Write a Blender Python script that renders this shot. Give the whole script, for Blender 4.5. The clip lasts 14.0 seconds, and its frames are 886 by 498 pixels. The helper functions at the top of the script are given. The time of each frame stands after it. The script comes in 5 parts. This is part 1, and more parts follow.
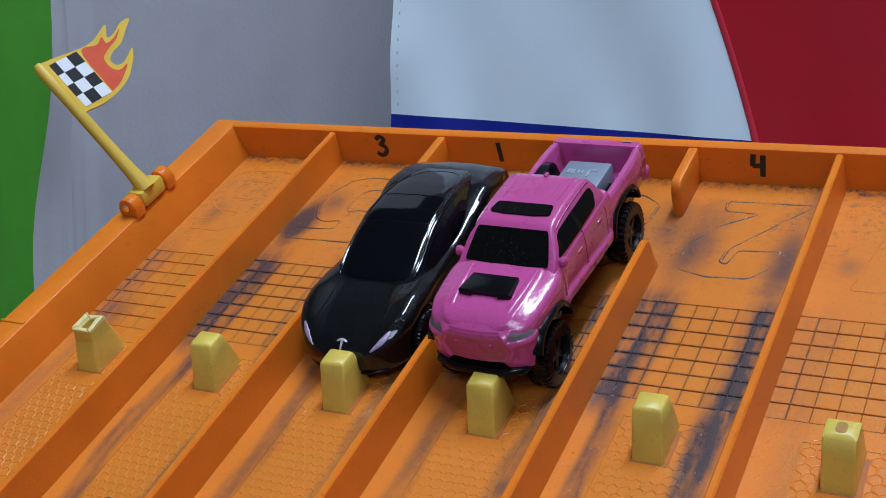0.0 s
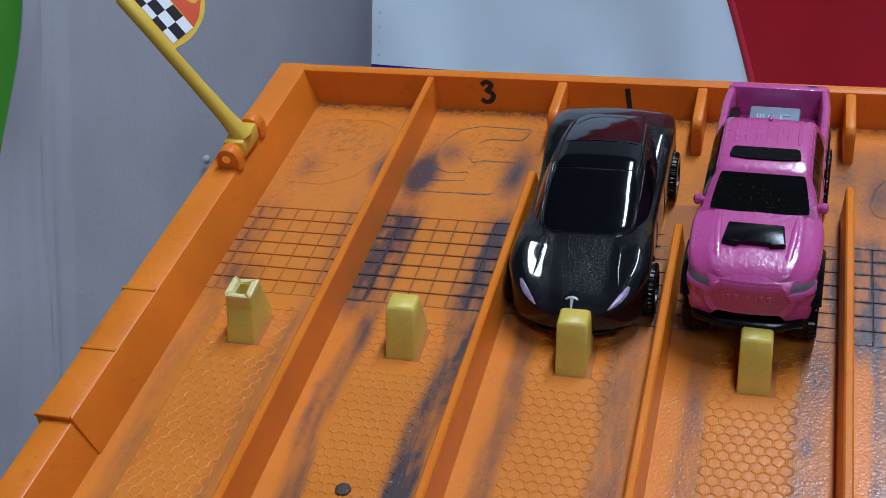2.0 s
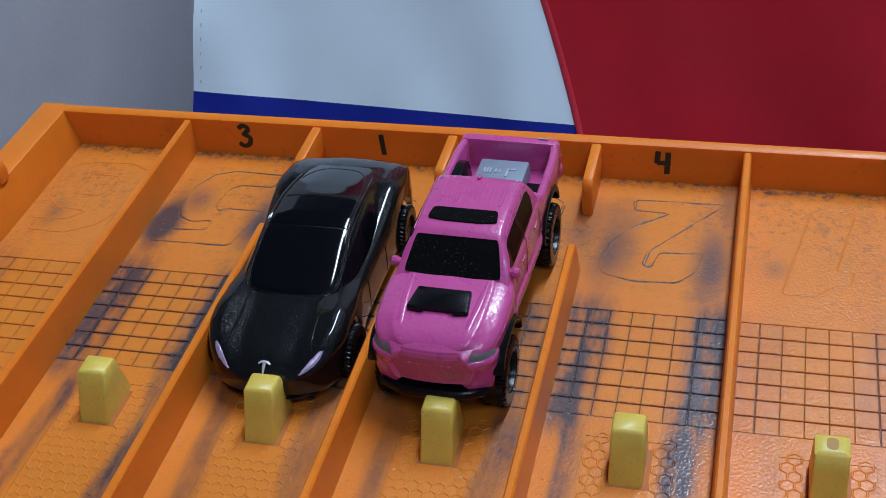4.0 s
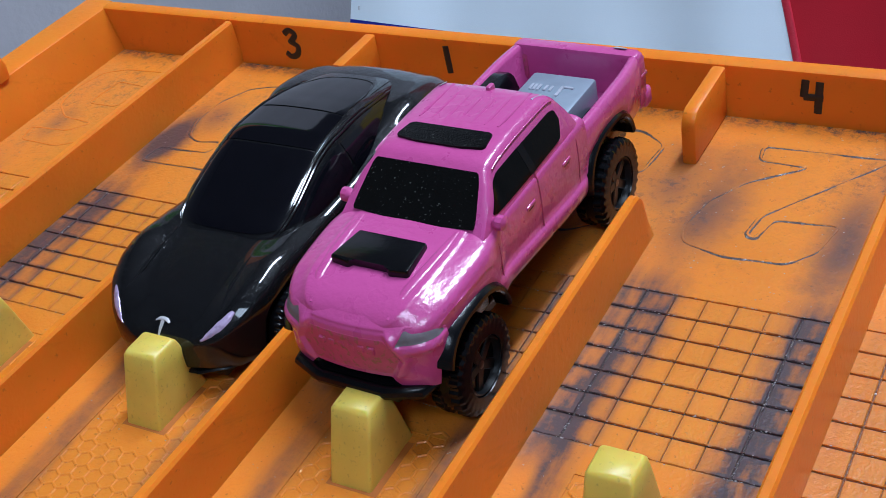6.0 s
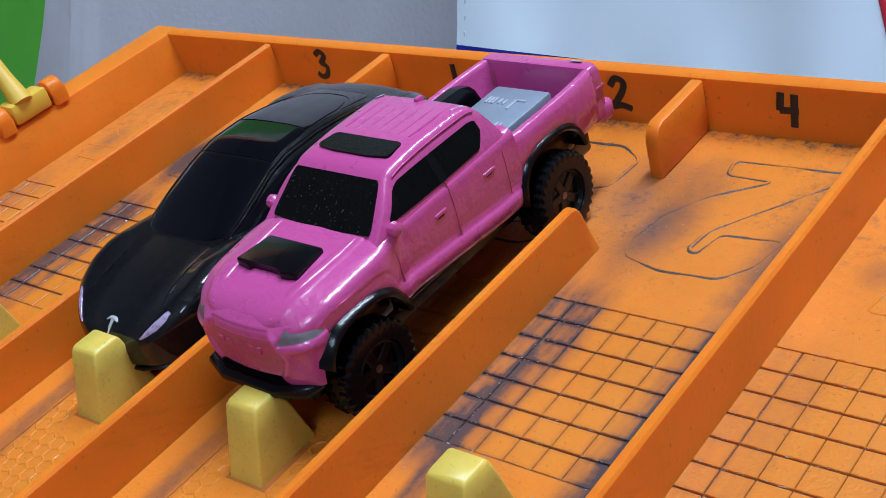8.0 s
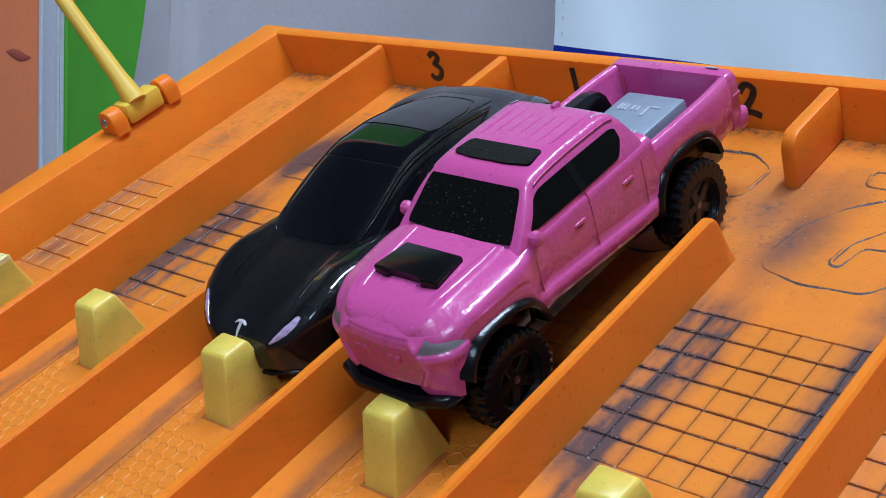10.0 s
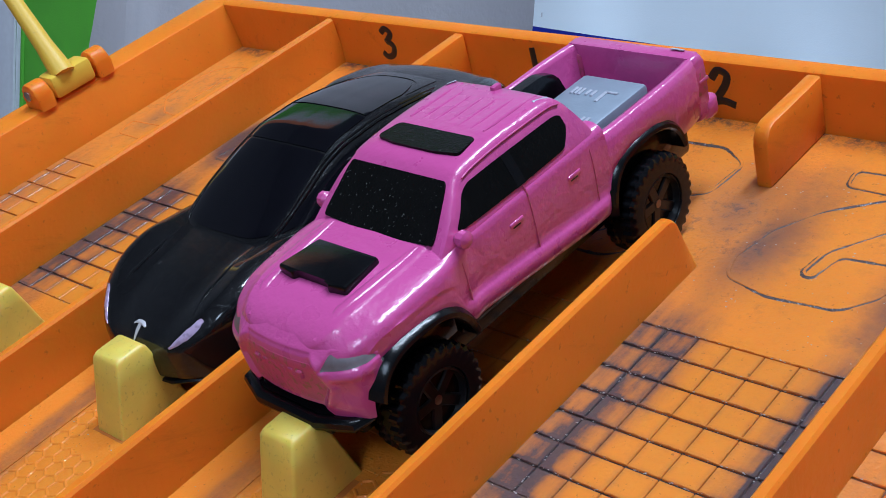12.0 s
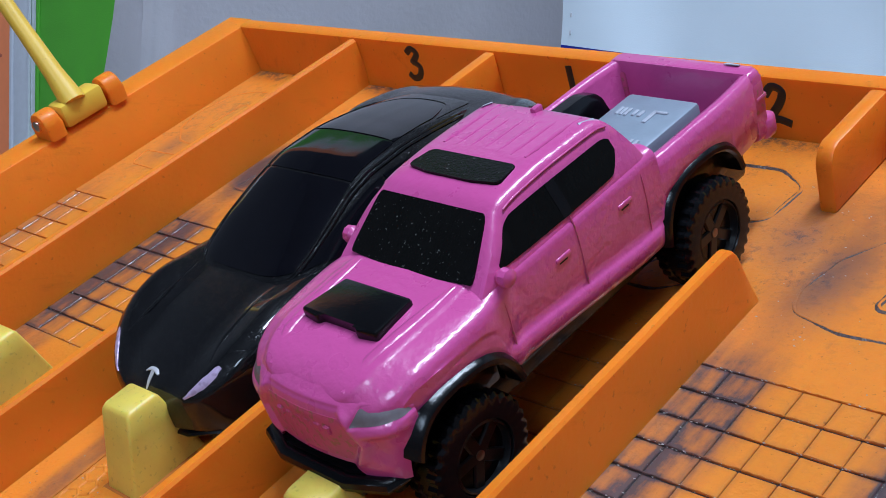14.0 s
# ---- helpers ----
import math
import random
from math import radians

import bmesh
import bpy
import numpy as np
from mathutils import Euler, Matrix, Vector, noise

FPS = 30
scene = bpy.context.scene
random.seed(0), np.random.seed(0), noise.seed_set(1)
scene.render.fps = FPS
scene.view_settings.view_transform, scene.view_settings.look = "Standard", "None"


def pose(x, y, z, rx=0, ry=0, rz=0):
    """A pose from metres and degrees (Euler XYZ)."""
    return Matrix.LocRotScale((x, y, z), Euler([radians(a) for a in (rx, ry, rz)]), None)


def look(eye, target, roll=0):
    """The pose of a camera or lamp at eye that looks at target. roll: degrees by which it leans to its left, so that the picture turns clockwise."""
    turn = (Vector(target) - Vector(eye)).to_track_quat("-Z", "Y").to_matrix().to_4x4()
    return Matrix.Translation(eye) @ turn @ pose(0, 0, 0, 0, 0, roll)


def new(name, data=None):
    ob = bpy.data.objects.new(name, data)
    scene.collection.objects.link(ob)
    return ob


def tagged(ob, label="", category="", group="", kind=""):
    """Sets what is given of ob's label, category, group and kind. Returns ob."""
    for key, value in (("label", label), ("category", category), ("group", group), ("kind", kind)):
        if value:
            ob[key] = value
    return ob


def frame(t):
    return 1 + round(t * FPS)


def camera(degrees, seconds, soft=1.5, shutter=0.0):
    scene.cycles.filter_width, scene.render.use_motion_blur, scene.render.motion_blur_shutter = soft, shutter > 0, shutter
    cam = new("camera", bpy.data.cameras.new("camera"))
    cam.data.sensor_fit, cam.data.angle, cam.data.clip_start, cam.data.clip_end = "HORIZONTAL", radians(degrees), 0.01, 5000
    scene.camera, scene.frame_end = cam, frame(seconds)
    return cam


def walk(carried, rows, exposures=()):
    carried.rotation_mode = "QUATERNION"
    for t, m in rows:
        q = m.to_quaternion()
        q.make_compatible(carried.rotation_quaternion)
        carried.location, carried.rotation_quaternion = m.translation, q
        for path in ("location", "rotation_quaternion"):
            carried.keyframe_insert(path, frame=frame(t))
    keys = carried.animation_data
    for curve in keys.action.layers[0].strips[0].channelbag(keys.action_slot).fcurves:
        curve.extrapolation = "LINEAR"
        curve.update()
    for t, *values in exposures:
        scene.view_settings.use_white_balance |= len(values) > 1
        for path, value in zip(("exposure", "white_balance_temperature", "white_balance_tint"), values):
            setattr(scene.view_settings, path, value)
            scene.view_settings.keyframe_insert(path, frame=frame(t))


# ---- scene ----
cam = camera(38.26, 14.0, soft=0.9)
# The track slopes towards the camera: everything on it is laid out in its own plane and tipped by SLOPE.
STAND, SLOPE = 0.75, 28.0
BOARD = pose(0, 0, STAND, SLOPE, 0, 0)
PATH = [
    (0, (0.2791, -0.3128, 0.2061), (-0.4143, 0.7399, -0.6068), -14.48),
    (0.5, (0.2717, -0.3064, 0.2035), (-0.3698, 0.7691, -0.6222), -13.46),
    (1, (0.2615, -0.3123, 0.2056), (-0.3339, 0.7815, -0.6305), -12.64),
    (1.5, (0.2180, -0.3188, 0.2012), (-0.2385, 0.8042, -0.6823), -9.23),
    (2, (0.1512, -0.3367, 0.2065), (-0.2291, 0.8049, -0.6892), -6.82),
    (2.5, (0.1309, -0.3462, 0.2137), (-0.1741, 0.8188, -0.6807), -4.49),
    (3, (0.1191, -0.3517, 0.2138), (-0.1427, 0.8297, -0.6725), -3.16),
    (3.5, (0.1478, -0.3412, 0.2158), (-0.0925, 0.8456, -0.6695), -2.93),
    (4, (0.2109, -0.3068, 0.2098), (-0.1317, 0.8401, -0.6943), -5.60),
    (4.2, (0.2263, -0.3003, 0.2035), (-0.1705, 0.8313, -0.6976), -6.52),
    (6.3, (0.2524, -0.2086, 0.1289), (-0.5136, 0.7696, -0.7115), -13.12),
    (6.5, (0.2586, -0.2036, 0.1237), (-0.5495, 0.7587, -0.6954), -13.92),
    (7, (0.2818, -0.1992, 0.1326), (-0.5772, 0.7338, -0.6685), -15.19),
    (7.2, (0.2852, -0.2009, 0.1280), (-0.5934, 0.7195, -0.6663), -15.80),
    (9.3, (0.3012, -0.1949, 0.1288), (-0.6882, 0.6375, -0.6315), -18.40),
    (9.5, (0.2991, -0.2012, 0.1317), (-0.6944, 0.6286, -0.6261), -18.52),
    (10, (0.2822, -0.2022, 0.1309), (-0.7113, 0.6259, -0.6289), -18.04),
    (10.5, (0.2671, -0.2028, 0.1229), (-0.7258, 0.6187, -0.6447), -17.90),
    (11, (0.2641, -0.1991, 0.1245), (-0.7065, 0.6377, -0.6552), -16.95),
    (11.5, (0.2692, -0.1866, 0.1186), (-0.7012, 0.6531, -0.6580), -16.18),
    (12, (0.2734, -0.1794, 0.1168), (-0.7158, 0.6393, -0.6586), -16.78),
    (12.5, (0.2729, -0.1783, 0.1213), (-0.7317, 0.6323, -0.6426), -17.20),
    (13, (0.2712, -0.1668, 0.1150), (-0.7452, 0.6400, -0.6373), -17.31),
    (13.5, (0.2666, -0.1640, 0.1083), (-0.7637, 0.6346, -0.6339), -17.95),
    (14, (0.2604, -0.1705, 0.1106), (-0.7523, 0.6450, -0.6373), -18.00),
]
walk(cam, [(t, BOARD @ look(eye, target, roll)) for t, eye, target, roll in PATH],
     exposures=[(0.0, 0.07, 5950, 12), (2.5, -0.03, 5850, 12), (4.2, 0.02, 5900, 12), (6.3, 0.46, 5900, 12), (9.3, 0.52, 5850, 12), (14.0, 0.48, 5850, 12)])

# ---- light ----
world = bpy.data.worlds.new("room_world")
scene.world = world
world.use_nodes = True
world.node_tree.nodes["Background"].inputs[0].default_value = (0.75, 0.85, 1.0, 1)
world.node_tree.nodes["Background"].inputs[1].default_value = 0.3


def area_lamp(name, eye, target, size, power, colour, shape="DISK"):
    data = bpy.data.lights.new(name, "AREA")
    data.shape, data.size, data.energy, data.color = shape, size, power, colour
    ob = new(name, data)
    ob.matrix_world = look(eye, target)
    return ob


tube = area_lamp("ceiling_tube_lamp", (0.40, -0.32, 2.40), (0.40, -0.32, 0.0), 0.16, 30, (0.77, 0.885, 1.0), "RECTANGLE")
tube.data.size_y = 1.2
tube.matrix_world = pose(0.40, -0.32, 2.40)
# added cool fill from behind the camera; the wall there has no window
area_lamp("camera_side_fill", (0.75, -2.12, 1.65), (0.1, 0.1, 0.80), 0.65, 13.5, (0.70, 0.85, 1.0), "SQUARE")

# ---- materials ----
MM = 0.001
P = 42.0                                  # lane pitch


def material(name, base, rough=0.5, metal=0.0, vary=0.12, scale=300, bump=0.05, fine=1500, coat=0.0, sss=0.0, spec=0.5, flakes=0.0, spots=0.0, spot_colour=(0.1, 0.08, 0.06), spot_from=0.66):
    """A plastic, paint, metal or cloth surface: colour that drifts at one scale, speckles and relief at a finer one."""
    m = bpy.data.materials.new(name)
    m.use_nodes = True
    t = m.node_tree
    b = t.nodes["Principled BSDF"]
    b.inputs["Roughness"].default_value = rough
    b.inputs["Metallic"].default_value = metal
    b.inputs["Coat Weight"].default_value = coat
    b.inputs["Coat Roughness"].default_value = 0.06
    b.inputs["Specular IOR Level"].default_value = spec
    if sss:
        b.inputs["Subsurface Weight"].default_value = sss
        b.inputs["Subsurface Radius"].default_value = (1.0, 0.35, 0.1)
        b.inputs["Subsurface Scale"].default_value = 0.003
    geo = t.nodes.new("ShaderNodeNewGeometry")
    n1 = t.nodes.new("ShaderNodeTexNoise")
    n1.inputs["Scale"].default_value, n1.inputs["Detail"].default_value = scale, 4
    n2 = t.nodes.new("ShaderNodeTexNoise")
    n2.inputs["Scale"].default_value, n2.inputs["Detail"].default_value = fine, 3
    for n in (n1, n2):
        t.links.new(geo.outputs["Position"], n.inputs["Vector"])
    mix = t.nodes.new("ShaderNodeMix")
    mix.data_type = "RGBA"
    mix.inputs[6].default_value = (*[c * (1 - vary) for c in base], 1)
    mix.inputs[7].default_value = (*[min(1, c * (1 + vary)) for c in base], 1)
    t.links.new(n1.outputs["Fac"], mix.inputs[0])
    colour = mix.outputs[2]
    if spots:
        ramp = t.nodes.new("ShaderNodeMapRange")
        ramp.inputs[1].default_value, ramp.inputs[2].default_value = spot_from, spot_from + 0.09
        ramp.inputs[4].default_value = spots
        t.links.new(n2.outputs["Fac"], ramp.inputs[0])
        mix2 = t.nodes.new("ShaderNodeMix")
        mix2.data_type = "RGBA"
        mix2.inputs[7].default_value = (*spot_colour, 1)
        t.links.new(ramp.outputs[0], mix2.inputs[0])
        t.links.new(colour, mix2.inputs[6])
        colour = mix2.outputs[2]
    if flakes:
        vor = t.nodes.new("ShaderNodeTexVoronoi")
        vor.inputs["Scale"].default_value = 6200
        t.links.new(geo.outputs["Position"], vor.inputs["Vector"])
        ramp = t.nodes.new("ShaderNodeMapRange")
        ramp.inputs[1].default_value, ramp.inputs[2].default_value = 0.17, 0.05
        ramp.inputs[4].default_value = flakes
        t.links.new(vor.outputs["Distance"], ramp.inputs[0])
        mix3 = t.nodes.new("ShaderNodeMix")
        mix3.data_type = "RGBA"
        mix3.inputs[7].default_value = (0.75, 0.78, 0.8, 1)
        t.links.new(ramp.outputs[0], mix3.inputs[0])
        t.links.new(colour, mix3.inputs[6])
        colour = mix3.outputs[2]
        b.inputs["Metallic"].default_value = 0.05
        tilt = t.nodes.new("ShaderNodeVectorMath")
        tilt.operation = "MULTIPLY_ADD"
        tilt.inputs[1].default_value, tilt.inputs[2].default_value = (0.46, 0.46, 0.46), (-0.23, -0.23, -0.23)
        t.links.new(vor.outputs["Color"], tilt.inputs[0])
        bent = t.nodes.new("ShaderNodeVectorMath")
        t.links.new(geo.outputs["Normal"], bent.inputs[0])
        t.links.new(tilt.outputs[0], bent.inputs[1])
        unit = t.nodes.new("ShaderNodeVectorMath")
        unit.operation = "NORMALIZE"
        t.links.new(bent.outputs[0], unit.inputs[0])
        t.links.new(unit.outputs[0], b.inputs["Normal"])
    t.links.new(colour, b.inputs["Base Color"])
    rr = t.nodes.new("ShaderNodeMapRange")
    rr.inputs[3].default_value, rr.inputs[4].default_value = rough * 0.75, min(1, rough * 1.3)
    t.links.new(n1.outputs["Fac"], rr.inputs[0])
    t.links.new(rr.outputs[0], b.inputs["Roughness"])
    if bump:
        bp = t.nodes.new("ShaderNodeBump")
        bp.inputs["Strength"].default_value, bp.inputs["Distance"].default_value = bump, 0.0004
        t.links.new(n2.outputs["Fac"], bp.inputs["Height"])
        t.links.new(bp.outputs[0], b.inputs["Normal"])
        t.links.new(bp.outputs[0], b.inputs["Coat Normal"])
    return m


def calc(t, op, a, b=None, c=None):
    n = t.nodes.new("ShaderNodeMath")
    n.operation = op
    for k, v in enumerate((a, b, c)):
        if v is None:
            continue
        if isinstance(v, (int, float)):
            n.inputs[k].default_value = v
        else:
            t.links.new(v, n.inputs[k])
    return n.outputs[0]


def step(t, value, lo, hi, out=1.0):
    n = t.nodes.new("ShaderNodeMapRange")
    n.interpolation_type = "SMOOTHSTEP"
    n.inputs[1].default_value, n.inputs[2].default_value, n.inputs[4].default_value = lo, hi, out
    t.links.new(value, n.inputs[0])
    return n.outputs[0]


def track_plastic(name, grime, tiles=False):
    """Orange moulded plastic; on the lanes, dark tyre dust lies in two wheel tracks a lane and in patches."""
    m = material(name, (0.72, 0.215, 0.020) if grime else (0.76, 0.205, 0.014), rough=0.42 if grime else 0.34, vary=0.12 if grime else 0.2, scale=45, bump=0.2 if not grime else 0.32, fine=900 if not grime else 1300, sss=0.3 if grime else 0.6, spec=0.22, coat=0.06 if not grime else 0.5, spots=0.35 if not grime else 0.55, spot_colour=(0.16, 0.06, 0.02))
    if not grime:                          # rubbed streaks along the walls
        t = m.node_tree
        b = t.nodes["Principled BSDF"]
        old = b.inputs["Base Color"].links[0].from_socket
        geo = t.nodes.new("ShaderNodeNewGeometry")
        drawn = t.nodes.new("ShaderNodeVectorMath")
        drawn.operation = "MULTIPLY"
        drawn.inputs[1].default_value = (1.0, 0.22, 1.0)
        t.links.new(geo.outputs["Position"], drawn.inputs[0])
        rub = t.nodes.new("ShaderNodeTexNoise")
        rub.inputs["Scale"].default_value, rub.inputs["Detail"].default_value, rub.inputs["Roughness"].default_value = 130, 8, 0.72
        t.links.new(drawn.outputs[0], rub.inputs["Vector"])
        mix = t.nodes.new("ShaderNodeMix")
        mix.data_type = "RGBA"
        mix.inputs[7].default_value = (0.30, 0.075, 0.010, 1)
        t.links.new(step(t, rub.outputs["Fac"], 0.56, 0.80, 0.55), mix.inputs[0])
        t.links.new(old, mix.inputs[6])
        t.links.new(mix.outputs[2], b.inputs["Base Color"])
        return m
    t = m.node_tree
    b = t.nodes["Principled BSDF"]
    old = b.inputs["Base Color"].links[0].from_socket
    geo = t.nodes.new("ShaderNodeNewGeometry")
    xyz = t.nodes.new("ShaderNodeSeparateXYZ")
    t.links.new(geo.outputs["Position"], xyz.inputs[0])
    along = calc(t, "DIVIDE", xyz.outputs[1], math.cos(radians(SLOPE)))
    lane = calc(t, "DIVIDE", xyz.outputs[0], P * MM)
    wob = t.nodes.new("ShaderNodeTexNoise")
    wob.inputs["Scale"].default_value = 22
    t.links.new(geo.outputs["Position"], wob.inputs["Vector"])
    u = calc(t, "FRACT", calc(t, "ADD", lane, calc(t, "MULTIPLY", calc(t, "SUBTRACT", wob.outputs["Fac"], 0.5), 0.22)))
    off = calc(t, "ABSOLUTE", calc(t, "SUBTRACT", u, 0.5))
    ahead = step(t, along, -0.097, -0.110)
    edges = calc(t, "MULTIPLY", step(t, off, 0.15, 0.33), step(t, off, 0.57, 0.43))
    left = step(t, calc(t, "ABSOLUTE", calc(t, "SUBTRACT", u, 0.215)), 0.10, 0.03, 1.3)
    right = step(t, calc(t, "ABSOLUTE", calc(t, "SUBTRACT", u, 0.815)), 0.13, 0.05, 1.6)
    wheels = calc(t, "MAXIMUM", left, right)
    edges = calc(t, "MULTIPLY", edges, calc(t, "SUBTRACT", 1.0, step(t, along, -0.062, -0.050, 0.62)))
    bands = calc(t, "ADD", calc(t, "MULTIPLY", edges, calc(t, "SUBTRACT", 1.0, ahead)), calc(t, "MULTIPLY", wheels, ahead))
    # streaks drawn out along the lane, and blotches
    co = t.nodes.new("ShaderNodeCombineXYZ")
    t.links.new(xyz.outputs[0], co.inputs[0])
    t.links.new(calc(t, "MULTIPLY", along, 0.16), co.inputs[1])
    n1 = t.nodes.new("ShaderNodeTexNoise")
    n1.inputs["Scale"].default_value, n1.inputs["Detail"].default_value, n1.inputs["Roughness"].default_value = 210, 5, 0.6
    t.links.new(co.outputs[0], n1.inputs["Vector"])
    n2 = t.nodes.new("ShaderNodeTexNoise")
    n2.inputs["Scale"].default_value, n2.inputs["Detail"].default_value, n2.inputs["Roughness"].default_value = 34, 5, 0.5
    t.links.new(geo.outputs["Position"], n2.inputs["Vector"])
    # how dirty each lane is, from the first to the sixth
    inner = 0.30
    for k, change in ((1, 0.50), (2, -0.30), (3, 0.0), (4, 0.32), (5, -0.64)):
        inner = calc(t, "ADD", inner, step(t, lane, k - 0.01, k + 0.01, change))
    tiles_zone = calc(t, "MULTIPLY", step(t, along, -0.112, -0.094), step(t, along, -0.048, -0.064))
    back = calc(t, "ADD", 0.82, calc(t, "SUBTRACT", calc(t, "MULTIPLY", tiles_zone, 0.28), step(t, along, -0.03, -0.012, 0.4)))
    n4 = t.nodes.new("ShaderNodeTexNoise")
    n4.inputs["Scale"].default_value, n4.inputs["Detail"].default_value, n4.inputs["Roughness"].default_value = 420, 8, 0.75
    t.links.new(geo.outputs["Position"], n4.inputs["Vector"])
    blotch = calc(t, "MINIMUM", 1.1, calc(t, "ADD", calc(t, "ADD", 0.50, calc(t, "MULTIPLY", tiles_zone, 0.2)), calc(t, "MULTIPLY", step(t, n2.outputs["Fac"], 0.1, 0.85), 0.4)))
    mottle = calc(t, "ADD", 0.72, calc(t, "MULTIPLY", step(t, n4.outputs["Fac"], 0.15, 0.85), 0.45))
    streak = calc(t, "ADD", 0.45, calc(t, "MULTIPLY", step(t, n1.outputs["Fac"], 0.32, 0.66), 0.85))
    dark = calc(t, "MULTIPLY", calc(t, "MULTIPLY", bands, inner), calc(t, "MULTIPLY", calc(t, "MULTIPLY", back, blotch), calc(t, "MULTIPLY", mottle, streak)))
    # dirt gathers along the grooves between the squares
    col = calc(t, "FRACT", calc(t, "DIVIDE", calc(t, "SUBTRACT", calc(t, "MULTIPLY", calc(t, "FRACT", lane), P), 6.3), 5.43))
    row = calc(t, "FRACT", calc(t, "DIVIDE", calc(t, "ADD", calc(t, "MULTIPLY", along, 1000.0), 98.0), 5.43))
    rim = calc(t, "MAXIMUM", step(t, calc(t, "ABSOLUTE", calc(t, "SUBTRACT", col, 0.5)), 0.28, 0.50), step(t, calc(t, "ABSOLUTE", calc(t, "SUBTRACT", row, 0.5)), 0.28, 0.50))
    rim = calc(t, "MULTIPLY", rim, calc(t, "MULTIPLY", step(t, along, -0.0985, -0.0975), step(t, along, -0.0595, -0.0605)))
    dark = calc(t, "MULTIPLY", dark, calc(t, "ADD", 0.82, calc(t, "MULTIPLY", rim, 0.45)))
    dark = calc(t, "ADD", dark, calc(t, "MULTIPLY", calc(t, "MULTIPLY", rim, mottle), calc(t, "ADD", calc(t, "MULTIPLY", inner, 0.16), 0.02)))
    # loose dust at the rear of the lanes
    n3 = t.nodes.new("ShaderNodeTexNoise")
    n3.inputs["Scale"].default_value, n3.inputs["Detail"].default_value, n3.inputs["Roughness"].default_value = 420, 6, 0.8
    t.links.new(geo.outputs["Position"], n3.inputs["Vector"])
    dust = calc(t, "MULTIPLY", calc(t, "MULTIPLY", step(t, n3.outputs["Fac"], 0.46, 0.80), calc(t, "ADD", 0.25, step(t, n2.outputs["Fac"], 0.42, 0.60))), calc(t, "ADD", 0.12, calc(t, "MULTIPLY", step(t, along, -0.075, -0.02), 0.6)))
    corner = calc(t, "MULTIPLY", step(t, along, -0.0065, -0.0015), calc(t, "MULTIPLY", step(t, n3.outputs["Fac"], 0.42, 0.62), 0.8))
    # stains of rubber dust where wheels have spun: middle, half-lengths, strength
    for sx, sy, rx, ry, much in ((176, -36, 8, 20, 0.7), (203, -38, 6, 22, 0.75), (206, -12, 4.5, 16, 0.6), (48, -38, 5.5, 20, 1.0), (54, -26, 8, 9, 0.5), (76, -36, 6, 20, 0.95), (38, -40, 4, 16, 0.4),
                                 (12, -38, 5, 12, 0.4), (36, -36, 5, 12, 0.8), (9, -92, 3, 9, 0.7), (231, -19, 3, 3, 0.35), (219, -38, 4, 5, 0.3), (241, -85, 6, 16, 0.3), (168, -30, 11, 17, 0.55), (12, -92, 5, 9, 0.45), (37, -86, 5, 14, 0.4), (160, -133, 3, 6, 0.7), (47.5, -130, 2.2, 2.2, 0.5), (78.7, -109, 1.3, 1.3, 0.8)):
        ex = calc(t, "DIVIDE", calc(t, "SUBTRACT", xyz.outputs[0], sx * MM), rx * MM)
        ey = calc(t, "DIVIDE", calc(t, "SUBTRACT", along, sy * MM), ry * MM)
        far = calc(t, "SQRT", calc(t, "ADD", calc(t, "MULTIPLY", ex, ex), calc(t, "MULTIPLY", ey, ey)))
        far = calc(t, "ADD", far, calc(t, "ADD", calc(t, "MULTIPLY", calc(t, "SUBTRACT", n2.outputs["Fac"], 0.5), 1.8), calc(t, "MULTIPLY", calc(t, "SUBTRACT", n4.outputs["Fac"], 0.5), 1.5)))
        dark = calc(t, "MAXIMUM", dark, calc(t, "MULTIPLY", step(t, far, 1.25, -0.1, much * 0.9), mottle))
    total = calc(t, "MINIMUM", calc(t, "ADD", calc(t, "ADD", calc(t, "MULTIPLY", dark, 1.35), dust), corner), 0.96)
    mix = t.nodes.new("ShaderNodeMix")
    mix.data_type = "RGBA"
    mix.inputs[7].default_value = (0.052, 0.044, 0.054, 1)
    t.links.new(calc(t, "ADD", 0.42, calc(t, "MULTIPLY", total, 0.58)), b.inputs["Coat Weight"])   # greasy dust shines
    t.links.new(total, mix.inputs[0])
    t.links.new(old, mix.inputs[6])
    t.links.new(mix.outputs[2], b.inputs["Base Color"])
    return m


ORANGE = track_plastic("orange_plastic", False)
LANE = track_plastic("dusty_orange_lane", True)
LANE.node_tree.nodes["Principled BSDF"].inputs["Coat Roughness"].default_value = 0.2
RIBS = track_plastic("glossy_rib_orange", True)
RIBS.node_tree.nodes["Bump"].inputs["Strength"].default_value = 0.6
RIBS.node_tree.nodes["Principled BSDF"].inputs["Subsurface Weight"].default_value = 0.0
CLEANRIBS = track_plastic("clean_rib_orange", False)
CLEANRIBS.node_tree.nodes["Principled BSDF"].inputs["Subsurface Weight"].default_value = 0.0
CLEANRIBS.node_tree.nodes["Principled BSDF"].inputs["Coat Weight"].default_value = 1.0
CLEANRIBS.node_tree.nodes["Bump"].inputs["Strength"].default_value = 0.5
GROOVE = material("groove_dirt", (0.050, 0.032, 0.032), 0.35, vary=0.5, scale=200, bump=1.0, fine=1900, coat=0.4, spots=0.5, spot_colour=(0.5, 0.4, 0.3))
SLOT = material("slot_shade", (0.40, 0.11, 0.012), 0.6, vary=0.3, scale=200)
